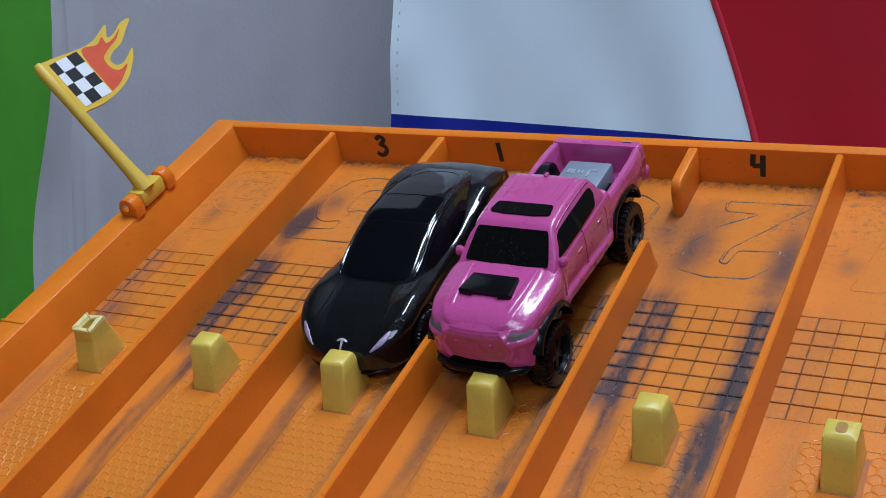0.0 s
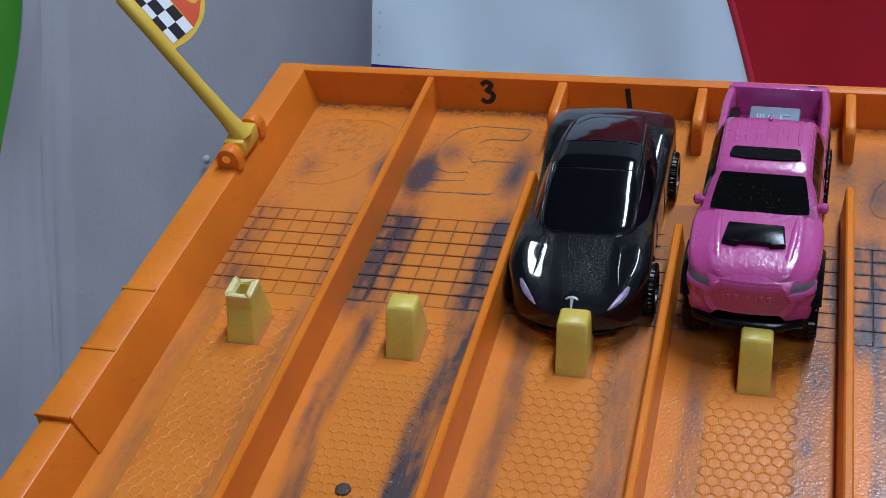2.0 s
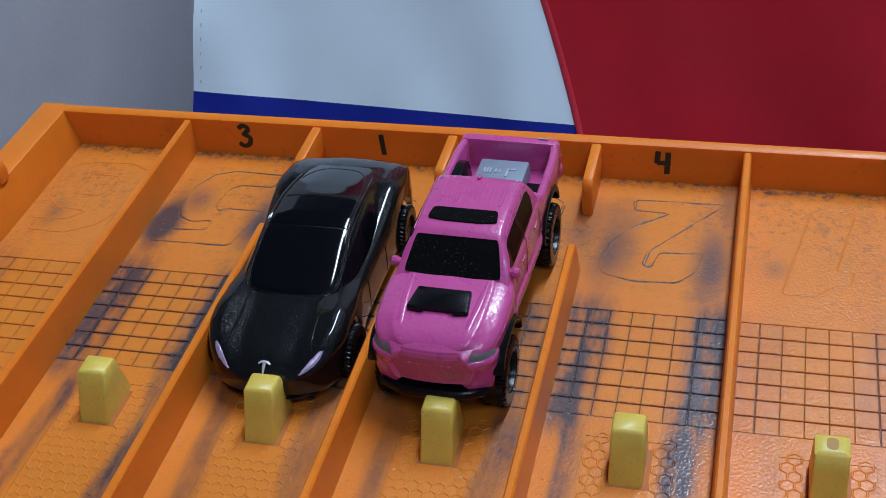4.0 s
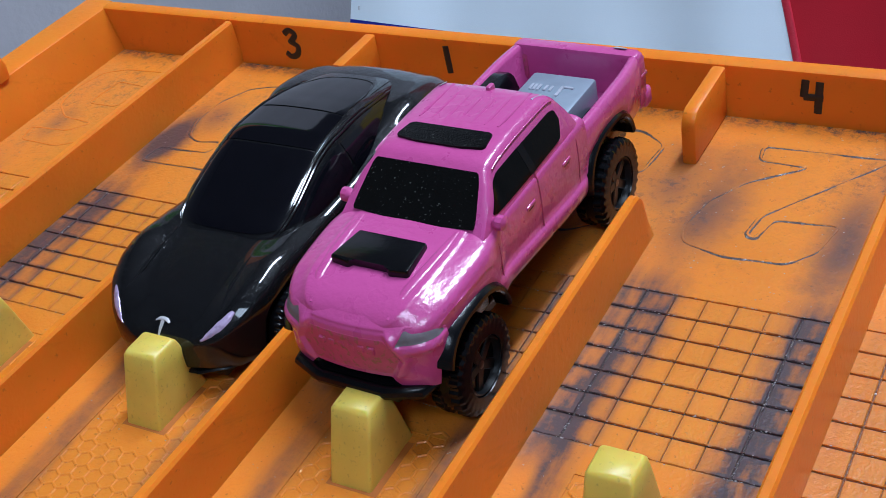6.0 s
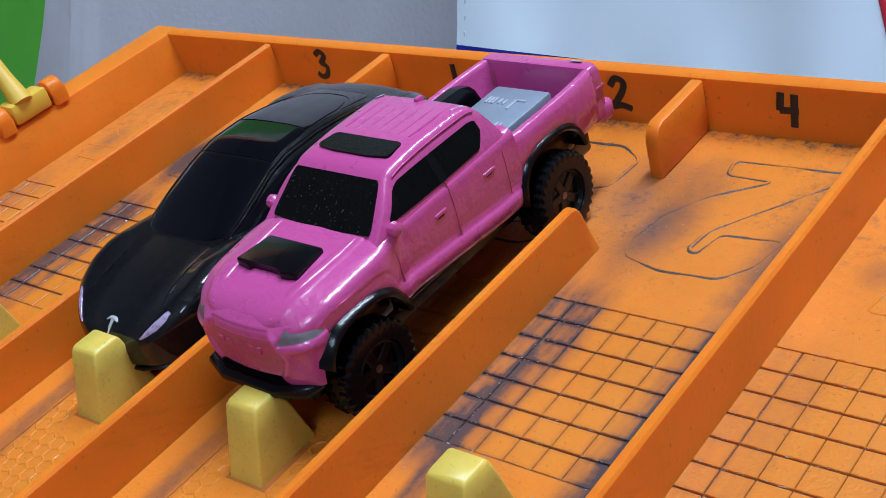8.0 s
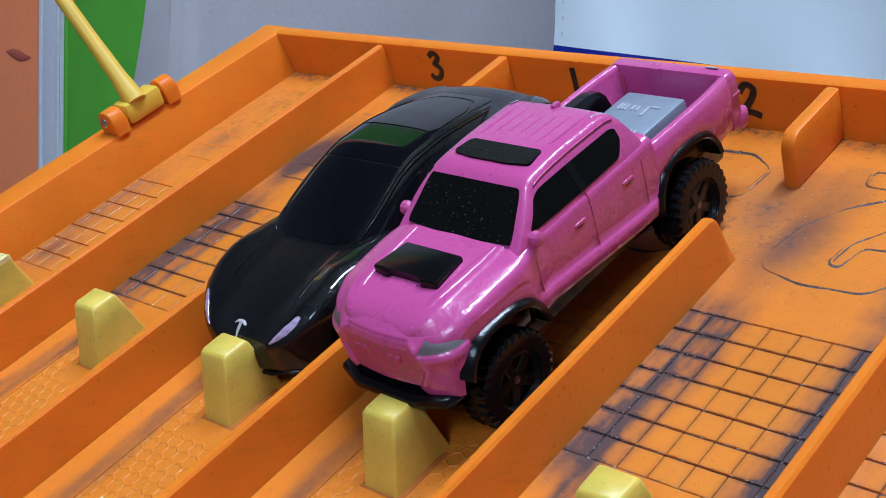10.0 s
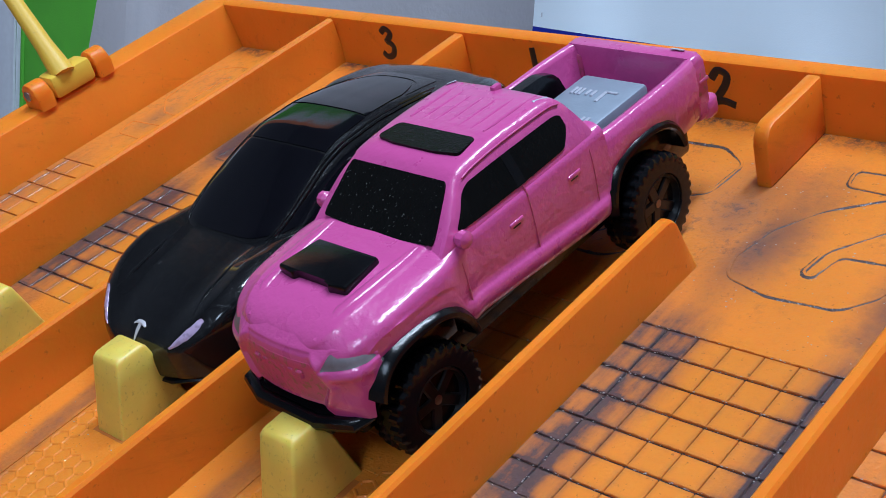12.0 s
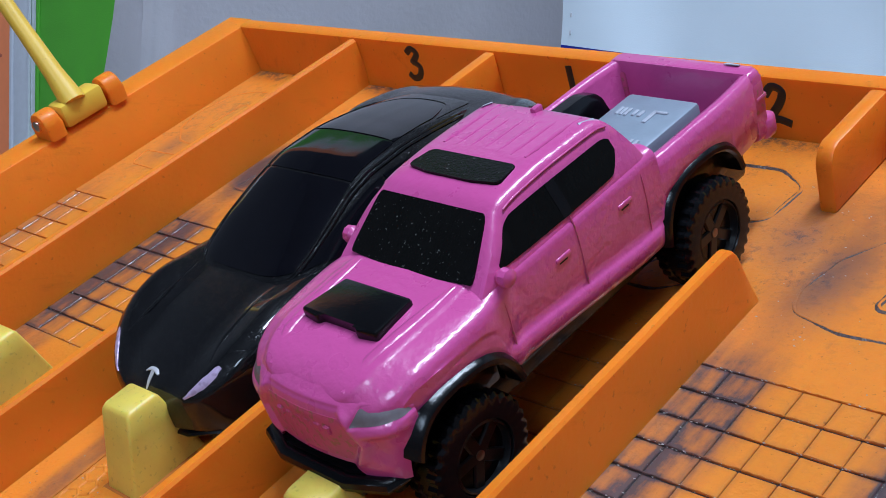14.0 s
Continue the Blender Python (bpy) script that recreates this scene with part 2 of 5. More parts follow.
SOILED = material("soiled_groove", (0.16, 0.055, 0.022), 0.35, vary=0.5, scale=160, bump=1.0, fine=1900, coat=0.4, spots=0.6, spot_colour=(0.04, 0.03, 0.03))
FAINT = material("faint_groove", (0.52, 0.135, 0.010), 0.5, vary=0.35, scale=120, spots=0.6, spot_colour=(0.1, 0.05, 0.03))
YELLOW = material("yellow_plastic", (0.71, 0.53, 0.09), 0.40, vary=0.22, scale=140, sss=0.4, spots=0.3, spot_colour=(0.20, 0.14, 0.04), spot_from=0.615)
AMBER = material("amber_hollow_shade", (0.42, 0.20, 0.02), 0.5, vary=0.3, scale=500)
PALE = material("pale_yellow_break", (0.85, 0.70, 0.30), 0.55, vary=0.2, scale=700, bump=0.3)
POLE = material("pole_yellow", (0.76, 0.49, 0.05), 0.42, vary=0.15, scale=120, spots=0.45, spot_colour=(0.3, 0.2, 0.08))
INK = material("black_marker_ink", (0.012, 0.011, 0.012), 0.45, vary=0.3)
PINK = material("pink_enamel", (0.56, 0.080, 0.285), 0.28, vary=0.06, scale=200, bump=0.3, fine=800, coat=0.75)
PINK.node_tree.nodes["Principled BSDF"].inputs["Coat Roughness"].default_value = 0.11
PINKWORN = material("worn_pink_enamel", (0.50, 0.07, 0.19), 0.42, vary=0.25, scale=500, bump=0.2, fine=1200, spots=0.85, spot_colour=(0.28, 0.12, 0.08), spot_from=0.56)
GLASSBLACK = material("black_glazing", (0.005, 0.005, 0.005), 0.16, spec=0.12, vary=0.3, bump=0.12, fine=2100, spots=0.30, spot_colour=(0.38, 0.38, 0.36), spot_from=0.66)
SIDEGLASS = material("black_side_glazing", (0.004, 0.004, 0.004), 0.16, spec=0.12, vary=0.3, bump=0.1, fine=1300)
TRIM = material("black_plastic_trim", (0.004, 0.004, 0.005), 0.20, spec=0.3, vary=0.25, bump=0.08)
RUBBER = material("black_tyre_plastic", (0.004, 0.004, 0.005), 0.22, spec=0.25, vary=0.3, bump=0.05)
RIM = material("black_rim_plastic", (0.007, 0.007, 0.008), 0.30, vary=0.2, spec=0.4)
AXLE = material("axle_steel", (0.28, 0.22, 0.18), 0.45, metal=1.0)
STEEL = material("bright_steel", (0.75, 0.74, 0.72), 0.22, metal=1.0)
CAST = material("bare_grey_metal", (0.25, 0.30, 0.36), 0.42, metal=0.2, vary=0.1, scale=400, bump=0.08)
CHIP_GLINT = material("chip_and_glint_metal", (0.42, 0.44, 0.50), 0.5, metal=0.3, vary=0.25, scale=900, bump=0.15)
LAMP = material("dull_headlamp_silver", (0.17, 0.15, 0.165), 0.45, metal=0.2, vary=0.3, scale=900)
BLACKPAINT = material("black_metallic_paint", (0.006, 0.006, 0.007), 0.22, vary=0.2, coat=0.8, flakes=0.22, bump=0.0, spec=0.08)
BLACKGLASS = material("black_car_glass", (0.003, 0.003, 0.005), 0.09, vary=0.2, bump=0.02, fine=300, coat=0.5, spec=0.3)
SEAM = material("panel_gap_shadow", (0.004, 0.004, 0.004), 0.6, vary=0.1)
LAVENDER = material("lavender_headlamp", (0.50, 0.38, 0.56), 0.28, metal=0.2, vary=0.25, scale=900)
SILVER = material("silver_print", (0.50, 0.48, 0.50), 0.4, metal=0.2)
WHITE = material("flag_white_print", (0.82, 0.83, 0.86), 0.5, vary=0.04)
CHECK = material("flag_black_print", (0.012, 0.012, 0.015), 0.45, vary=0.2)
FLAME = material("flag_red_print", (0.72, 0.095, 0.035), 0.48, vary=0.22, scale=220)
CLOTHWHITE = material("white_satin_cloth", (0.78, 0.88, 0.97), 0.55, vary=0.05, scale=30, bump=0.12, fine=2500)
CLOTHBLUE = material("blue_satin_cloth", (0.010, 0.020, 0.28), 0.6, spec=0.2, vary=0.2, scale=60, bump=0.1, fine=2500)
CLOTHRED = material("red_satin_cloth", (0.44, 0.006, 0.018), 0.6, spec=0.2, vary=0.25, scale=24, bump=0.12, fine=2500)
PIPING = material("red_piping", (0.60, 0.018, 0.045), 0.5, vary=0.2, scale=600, bump=0.3)
CLOTHYELLOW = material("yellow_cloth", (0.75, 0.5, 0.03), 0.6)
GREYSHEET = material("grey_sheet", (0.47, 0.455, 0.485), 0.7, vary=0.10, scale=35, bump=0.5, fine=420)
GREEN = material("green_felt", (0.10, 0.42, 0.03), 0.8, vary=0.18, scale=120, bump=0.2)
STRIP = material("pale_board", (0.58, 0.60, 0.66), 0.7)
SMEAR = material("dark_smear", (0.46, 0.10, 0.06), 0.7, vary=0.3)
SALMON = material("salmon_board", (0.80, 0.23, 0.09), 0.7, vary=0.1)
WALLPAINT = material("wall_paint", (0.22, 0.22, 0.23), 0.85, vary=0.04, scale=8)
FLOORING = material("floor_boards", (0.22, 0.17, 0.13), 0.6, vary=0.25, scale=12)


# ---- mesh helpers (millimetres) ----
def box(bm, x0, x1, y0, y1, z0, z1, bevel=0.0, taper=0.0, seg=2):
    """A block; taper narrows its top in x; bevel rounds all edges."""
    v = [bm.verts.new((x, y, z)) for z, k in ((z0, 0), (z1, taper)) for x, y in ((x0 + k, y0), (x1 - k, y0), (x1 - k, y1), (x0 + k, y1))]
    f = [bm.faces.new([v[i] for i in q]) for q in ((3, 2, 1, 0), (4, 5, 6, 7), (0, 1, 5, 4), (1, 2, 6, 5), (2, 3, 7, 6), (3, 0, 4, 7))]
    if bevel:
        es = {e for q in f for e in q.edges}
        bmesh.ops.bevel(bm, geom=list(es), offset=bevel, segments=seg, affect="EDGES", profile=0.5)


def prism(bm, pts, axis, a, b, bevel=0.0, seg=2):
    """A polygon of two coordinates, drawn out along the third axis from a to b."""
    def put(p, h):
        return {"x": (h, p[0], p[1]), "y": (p[0], h, p[1]), "z": (p[0], p[1], h)}[axis]
    lo = [bm.verts.new(put(p, a)) for p in pts]
    hi = [bm.verts.new(put(p, b)) for p in pts]
    n = len(pts)
    fs = [bm.faces.new(lo[::-1]), bm.faces.new(hi)]
    fs += [bm.faces.new((lo[i], lo[(i + 1) % n], hi[(i + 1) % n], hi[i])) for i in range(n)]
    if bevel:
        bmesh.ops.bevel(bm, geom=list({e for f in fs[:2] for e in f.edges}), offset=bevel, segments=seg, affect="EDGES", profile=0.5)
    bmesh.ops.recalc_face_normals(bm, faces=bm.faces[:])


def sweep(bm, pts, r, sides=8, closed=False, flat=1.0, up=(0, 0, 1)):
    """A tube along a line of points; flat squeezes it along up; r may be a list."""
    pts = [Vector(p) for p in pts]
    n = len(pts)
    up = Vector(up)
    rings = []
    for i, p in enumerate(pts):
        d = (pts[(i + 1) % n] - pts[i - 1]) if closed else (pts[min(i + 1, n - 1)] - pts[max(i - 1, 0)])
        d.normalize()
        s = d.cross(up)
        s = s.normalized() if s.length > 1e-6 else Vector((1, 0, 0))
        w = s.cross(d).normalized()
        rad = r[i] if isinstance(r, (list, tuple)) else r
        rings.append([bm.verts.new(p + s * math.cos(a) * rad + w * math.sin(a) * rad * flat) for a in [2 * math.pi * k / sides for k in range(sides)]])
    for i in range(n if closed else n - 1):
        q, w = rings[i], rings[(i + 1) % n]
        for k in range(sides):
            bm.faces.new((q[k], q[(k + 1) % sides], w[(k + 1) % sides], w[k]))
    if not closed:
        bm.faces.new(rings[0][::-1])
        bm.faces.new(rings[-1])
    bmesh.ops.recalc_face_normals(bm, faces=bm.faces[:])


def loft(bm, rings, ring_closed=False, caps=True):
    """A skin over rows of points of equal count."""
    vs = [[bm.verts.new(p) for p in ring] for ring in rings]
    n = len(vs[0])
    for a, b in zip(vs, vs[1:]):
        for k in range(n if ring_closed else n - 1):
            bm.faces.new((a[k], a[(k + 1) % n], b[(k + 1) % n], b[k]))
    if caps:
        bm.faces.new(vs[0][::-1])
        bm.faces.new(vs[-1])
    bmesh.ops.recalc_face_normals(bm, faces=bm.faces[:])


def curve(pts, n):
    """n points on a smooth line through pts (Catmull-Rom)."""
    pts = [np.array(p, float) for p in pts]
    ext = [2 * pts[0] - pts[1]] + pts + [2 * pts[-1] - pts[-2]]
    out = []
    for k in range(n):
        s = k / (n - 1) * (len(pts) - 1)
        i = min(int(s), len(pts) - 2)
        f = s - i
        a, b, c, d = ext[i:i + 4]
        out.append(0.5 * ((2 * b) + (c - a) * f + (2 * a - 5 * b + 4 * c - d) * f * f + (3 * b - a - 3 * c + d) * f ** 3))
    return out


def along(table, y):
    """A value from (y, value) pairs, eased between them."""
    ys, vs = [q[0] for q in table], [q[1] for q in table]
    if y <= ys[0]:
        return vs[0]
    if y >= ys[-1]:
        return vs[-1]
    i = max(k for k in range(len(ys) - 1) if ys[k] <= y)
    h = [ys[k + 1] - ys[k] for k in range(len(ys) - 1)]
    d = [(vs[k + 1] - vs[k]) / h[k] for k in range(len(h))]
    def slope(k):
        if k == 0:
            return d[0]
        if k == len(ys) - 1:
            return d[-1]
        return 0 if d[k - 1] * d[k] <= 0 else 2 * d[k - 1] * d[k] / (d[k - 1] + d[k])
    f = (y - ys[i]) / h[i]
    m0, m1 = slope(i) * h[i], slope(i + 1) * h[i]
    return (2 * f ** 3 - 3 * f * f + 1) * vs[i] + (f ** 3 - 2 * f * f + f) * m0 + (3 * f * f - 2 * f ** 3) * vs[i + 1] + (f ** 3 - f * f) * m1


def rounded(pts, r, seg=4):
    """A polygon with rounded corners."""
    out = []
    n = len(pts)
    for i in range(n):
        p, a, b = Vector(pts[i]), Vector(pts[i - 1]), Vector(pts[(i + 1) % n])
        da, db = (a - p), (b - p)
        k = min(r, da.length * 0.45, db.length * 0.45)
        s, e = p + da.normalized() * k, p + db.normalized() * k
        for j in range(seg + 1):
            f = j / seg
            out.append(tuple(s * (1 - f) ** 2 + p * 2 * f * (1 - f) + e * f * f))
    return out


def patch(bm, pts, thick):
    """A thin plate on a closed line of points in space, drawn out along its normal."""
    vs = [bm.verts.new(p) for p in pts]
    f = bm.faces.new(vs)
    f.normal_update()
    nrm = f.normal.copy()
    hi = [bm.verts.new(Vector(p) + nrm * thick) for p in pts]
    bm.faces.new(hi)
    n = len(vs)
    for i in range(n):
        bm.faces.new((vs[i], vs[(i + 1) % n], hi[(i + 1) % n], hi[i]))
    bmesh.ops.recalc_face_normals(bm, faces=bm.faces[:])


def lathe(bm, profile, axis_x, seg=32):
    """Turns a profile of (x, radius) about the x axis."""
    rings = [[(x, r * math.cos(2 * math.pi * k / seg), r * math.sin(2 * math.pi * k / seg)) for k in range(seg)] for x, r in profile]
    loft(bm, rings, ring_closed=True)


def mesh_of(name, bm, mat, smooth=False):
    bmesh.ops.scale(bm, vec=(MM, MM, MM), verts=bm.verts[:])
    me = bpy.data.meshes.new(name)
    bm.to_mesh(me)
    bm.free()
    me.materials.append(mat)
    if smooth:
        me.shade_smooth()
        me.set_sharp_from_angle(angle=radians(smooth if smooth is not True else 40))
    return me


def part(name, bm, mat, parent, label="", smooth=35, at=None):
    ob = new(name, mesh_of(name, bm, mat, smooth))
    ob.parent = parent
    if at is not None:
        ob.matrix_basis = at
    return tagged(ob, label) if label else ob


def thing(name, m, label, category, group="", kind=""):
    ob = new(name)
    ob.matrix_world = m
    ob.empty_display_size = 0.01
    return tagged(ob, label, category, group, kind)


def on_board(x, y, z, rz=0.0):
    return BOARD @ pose(x * MM, y * MM, z * MM, 0, 0, rz)


# ---- the room ----
def slab(name, lo, hi, mat, label, category):
    bm = bmesh.new()
    box(bm, lo[0] / MM, hi[0] / MM, lo[1] / MM, hi[1] / MM, lo[2] / MM, hi[2] / MM)
    ob = new(name, mesh_of(name, bm, mat))
    return tagged(ob, label, category, kind="structure")


slab("floor", (-1.9, -2.2, -0.1), (1.9, 0.8, 0.0), FLOORING, "plain brown floor of the room", "floor")
slab("wall_north", (-1.9, 0.7, 0.0), (1.9, 0.8, 2.5), WALLPAINT, "plain pale painted wall behind the track", "wall")
slab("wall_south", (-1.9, -2.3, 0.0), (1.9, -2.2, 2.5), WALLPAINT, "plain pale painted wall", "wall")
slab("wall_west", (-2.0, -2.3, 0.0), (-1.9, 0.8, 2.5), WALLPAINT, "plain pale painted wall", "wall")
slab("wall_east", (1.9, -2.3, 0.0), (2.0, 0.8, 2.5), WALLPAINT, "plain pale painted wall", "wall")
slab("ceiling", (-2.0, -2.3, 2.5), (2.0, 0.8, 2.6), WALLPAINT, "plain pale painted ceiling", "ceiling")


# ---- hangings behind the track (upright; millimetres from the track's rear left corner) ----
def sheet(name, line, z0, z1, mat, parent, thick=0.8, ripple=0.0, phase=0.0, label="", nz=24, n=48, sx=None):
    """A hanging sheet over a line of (x, y), with soft folds."""
    pts = curve([(*p, 0) for p in line], n)
    bm = bmesh.new()
    rings = []
    for j in range(nz + 1):
        z = z0 + (z1 - z0) * j / nz
        rings.append([(p[0], p[1] + ripple * (math.sin(p[0] * 0.045 + phase + z * 0.006) + 0.6 * math.sin(p[0] * 0.021 + z * 0.017 + phase * 2)), z) for p in pts])
    loft(bm, rings, caps=False)
    g = bm.faces[:]
    bmesh.ops.solidify(bm, geom=g, thickness=thick)
    return part(name, bm, mat, parent, label, smooth=60)


UPRIGHT = pose(0, 0, STAND)
banner = thing("hanging_banner", UPRIGHT, "white, red and blue satin banner hanging behind the track", "banner")


def seam_x(z):
    return 135.7 - 0.30 * z - 0.0006 * z * z


def cloth_y(x, z):
    return 165 + 0.18 * (x + 34) + 2.2 * math.sin(x * 0.038 + z * 0.012) + 1.3 * math.sin(x * 0.011 - z * 0.03 + 1) + 0.7 * math.sin(x * 0.09 + z * 0.05) + 0.9 * math.exp(-max(0.0, z - 2) / 14) * math.sin(x * 0.16 + 0.6 * math.sin(x * 0.05)) + 0.8 * math.exp(-abs(x + 34) / 9) * math.sin(z * 0.13)


def low_z(x):
    return 7.5 - 0.047 * (x + 34)


def cloth(name, left, right, bottom, top, mat, label="", lift=0.0):
    bm = bmesh.new()
    rings = []
    for j in range(41):
        row = []
        for i in range(41):
            s, v = i / 40, j / 40
            x = left(0) + (right(0) - left(0)) * s
            for _ in range(3):
                z = bottom(x) + (top(x) - bottom(x)) * v
                x = left(z) + (right(z) - left(z)) * s
            row.append((x, cloth_y(x, z) - lift, z))
        rings.append(row)
    loft(bm, rings, caps=False)
    bmesh.ops.solidify(bm, geom=bm.faces[:], thickness=0.6)
    return part(name, bm, mat, banner, label, smooth=60)


cloth("white_panel", lambda z: -34 + 0.02 * z, seam_x, low_z, lambda x: 320, CLOTHWHITE, "white satin panel with a stitched hem")
cloth("blue_band", lambda z: -34 + 0.02 * z, seam_x, lambda x: -90, low_z, CLOTHBLUE, "dark blue lower band")
cloth("red_panel", seam_x, lambda z: 440, lambda x: -90, lambda x: 320, CLOTHRED, "deep red panel")
cloth("yellow_panel", lambda z: 284 - 0.30 * z, lambda z: 430, lambda x: 52, lambda x: 320, CLOTHYELLOW, "yellow patch on the red panel", lift=1.2)
bm = bmesh.new()
sweep(bm, [(seam_x(z), cloth_y(seam_x(z), z) - 1.0, z) for z in range(-90, 321, 8)], 1.5, 8, flat=0.6, up=(0, 1, 0))
part("piping", bm, PIPING, banner, "bright red piping along the seam")
for k in range(40):
    for dx in (3.5,):
        bm = bmesh.new()
        z = 12 + k * 6.2
        x = -34 + 0.02 * z + dx
        box(bm, x - 0.35, x + 0.35, cloth_y(x, z) - 0.95, cloth_y(x, z) - 0.5, z - 0.8, z + 0.8, 0.15, seg=1)
        part("stitch", bm, STRIP, banner)

curtain = thing("grey_sheet", UPRIGHT, "pale grey hanging sheet with a wavy edge and small dents", "sheet")
bm = bmesh.new()
rings = []
for j in range(61):
    z = -420 + 800 * j / 60
    row = curve([(-140.7 + 0.07 * z, 43.2, 0), (-131, 55, 0), (-123.5, 68, 0), (-104, 118, 0), (-86, 180, 0), (-72, 262, 0), (-56, 360, 0), (-10, 430, 0), (60, 360, 0), (121, 196.5, 0)], 90)
    edge = 2.6 * math.sin(z * 0.05 + 0.6) + 1.6 * math.sin(z * 0.021)
    rings.append([(p[0] + edge * max(0, 1 - i / 12) + 1.2 * math.sin(i * 0.5 + z * 0.01), p[1] + 1.2 * math.sin(i * 0.42 + z * 0.014) + 0.35 * math.sin(i * 1.9 + z * 0.02) + 0.2 * math.sin(i * 3.1 - z * 0.05), z) for i, p in enumerate(row)])
loft(bm, rings, caps=False)
bmesh.ops.solidify(bm, geom=bm.faces[:], thickness=1.0)
part("sheet", bm, GREYSHEET, curtain, smooth=60)
for x, y, z in ((-124.8, 64.6, -24.3), (-124.9, 64.8, -37.5), (-97.0, 125.6, -36.4)):
    bm = bmesh.new()
    lathe(bm, [(-0.5, 2.1), (-0.05, 1.5), (0.25, 0.8), (0.36, 0.2)], 0, 14)
    part("dent", bm, GREYSHEET, curtain, "small raised dent", at=pose(x * MM, y * MM, z * MM, 0, 0, -28))

def panel(name, x0, x1, y, mat, label, category):
    ob = thing(name, UPRIGHT, label, category)
    bm = bmesh.new()
    box(bm, x0, x1, y, y + 6, -STAND / MM, 420, 1.5)
    part("board", bm, mat, ob)
    for x in (x0 + 1.6, x1 - 1.6):          # turned-over edges of the covering
        bm = bmesh.new()
        sweep(bm, [(x + 0.4 * math.sin(z * 0.03), y - 0.2, z) for z in range(-700, 420, 40)], 1.3, 8, flat=0.7, up=(0, 1, 0))
        part("edging", bm, mat, ob)
    return ob


panel("green_panel", -225, -131, 62, GREEN, "bright green felt-covered panel standing behind the grey sheet", "panel")
panel("pale_strip", -243, -225.5, 60, STRIP, "narrow pale grey upright strip beside the green panel", "panel")
salmon = panel("salmon_panel", -420, -243.5, 62, SALMON, "salmon orange upright panel beside the pale strip", "panel")
bm = bmesh.new()
sweep(bm, [(x, 61.9, -14 + 0.8 * math.sin(x * 0.2)) for x in (-276, -270, -264, -259, -254)], [0.5, 2.2, 2.6, 1.6, 0.4], 8, flat=0.15, up=(0, 1, 0))
part("smear", bm, SMEAR, salmon, "dark red-brown smear")

# ---- the race track ----
track = thing("race_track", BOARD, "dusty orange plastic six-lane toy track with yellow starting pins", "race track")
FRONT = -330.0
XR = 6 * P


def slab_part(name, x0, x1, y0, y1, z0, z1, mat, bevel=0.0, taper=0.0, label=""):
    bm = bmesh.new()
    box(bm, x0, x1, y0, y1, z0, z1, bevel, taper)
    return part(name, bm, mat, track, label)


G0, G1 = -98.0, -60.0                     # the ribbed squares, from front to rear
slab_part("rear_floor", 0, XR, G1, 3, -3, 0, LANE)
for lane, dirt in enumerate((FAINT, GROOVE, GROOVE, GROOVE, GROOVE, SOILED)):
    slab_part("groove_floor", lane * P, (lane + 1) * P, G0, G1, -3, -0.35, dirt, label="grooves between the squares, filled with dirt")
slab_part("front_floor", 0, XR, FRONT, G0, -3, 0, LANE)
# side rails: broad flat top, inner face sloping to the floor
for name, s, x0 in (("left_rail", 1, 0), ("right_rail", -1, XR)):
    bm = bmesh.new()
    prism(bm, [(x0 + s * a, b) for a, b in ((3.6, 0), (3.6, -6), (-10, -9), (-10, 10.6), (-9.4, 11.2), (-1.2, 11.2), (-0.6, 10.8))], "y", -160, 3.9)
    part(name, bm, ORANGE, track)
    bm = bmesh.new()
    prism(bm, [(x0 + s * a, b) for a, b in ((3.2, 0), (3.2, -6), (-8.6, -9), (-8.6, 9.4), (-8.0, 10.0), (-1.6, 10.0), (-0.8, 9.6))], "y", FRONT, -160)
    part(name, bm, ORANGE, track)
    for y in (-160, -137, -114):
        bm = bmesh.new()
        box(bm, *sorted((x0 - s * 10.1, x0 - s * 0.9)), y - 0.5, y + 0.5, 10.7, 11.55, 0.2)
        part("rib", bm, ORANGE, track)
# rear wall, leaning back a little
bm = bmesh.new()
prism(bm, [(-1.6, 0), (0, 10.9), (0.5, 11.2), (3.4, 11.2), (3.9, 10.8), (3.9, -9), (-1.6, -6)], "x", -1, XR + 1)
part("rear_wall", bm, ORANGE, track)


CELL = 5.43


def divider(name, k, y0, y1, tip=0.0):
    """A rib between lanes, thin at the top; tip: how far its rounded rear end leans."""
    x = k * P
    prof = [(-1.7, 0), (-1.05, 10.6), (-0.6, 11.1), (0.6, 11.1), (1.05, 10.6), (1.7, 0)]
    marks = [(y0 + (y1 - tip - 2.6 - y0) * i / 12, 11.1) for i in range(13)] if tip else [(y0 + (y1 - y0) * i / 12, 11.1) for i in range(13)]
    if tip:
        marks += [(y1 - tip - 2.6 + 2.6 * math.sin(a), 8.5 + 2.6 * math.cos(a)) for a in (0.35, 0.7, 1.05, 1.4)] + [(y1 - 0.35 * tip, 4.0), (y1, 0.1)]
    bm = bmesh.new()
    loft(bm, [[(x + a, y, b * h / 11.1) for a, b in prof] for y, h in marks], ring_closed=True)
    return part(name, bm, ORANGE, track)


for k in (1, 5):
    divider("divider", k, FRONT, -1)
for k, y in ((2, -46), (3, -66), (4, -44.6)):
    divider("divider", k, FRONT, y, tip=2.0)
    bm = bmesh.new()
    x = k * P
    prism(bm, [(-1, 0), (-1, 11.1), (-17.2, 11.0), (-18.8, 10.4), (-19.8, 9.0), (-20.2, 7.5), (-20.5, 0)], "x", x - 1.5, x + 1.5, 0.55)
    part("rear_stub", bm, ORANGE, track)

# raised squares: seven columns and seven rows in each lane
shared = {}


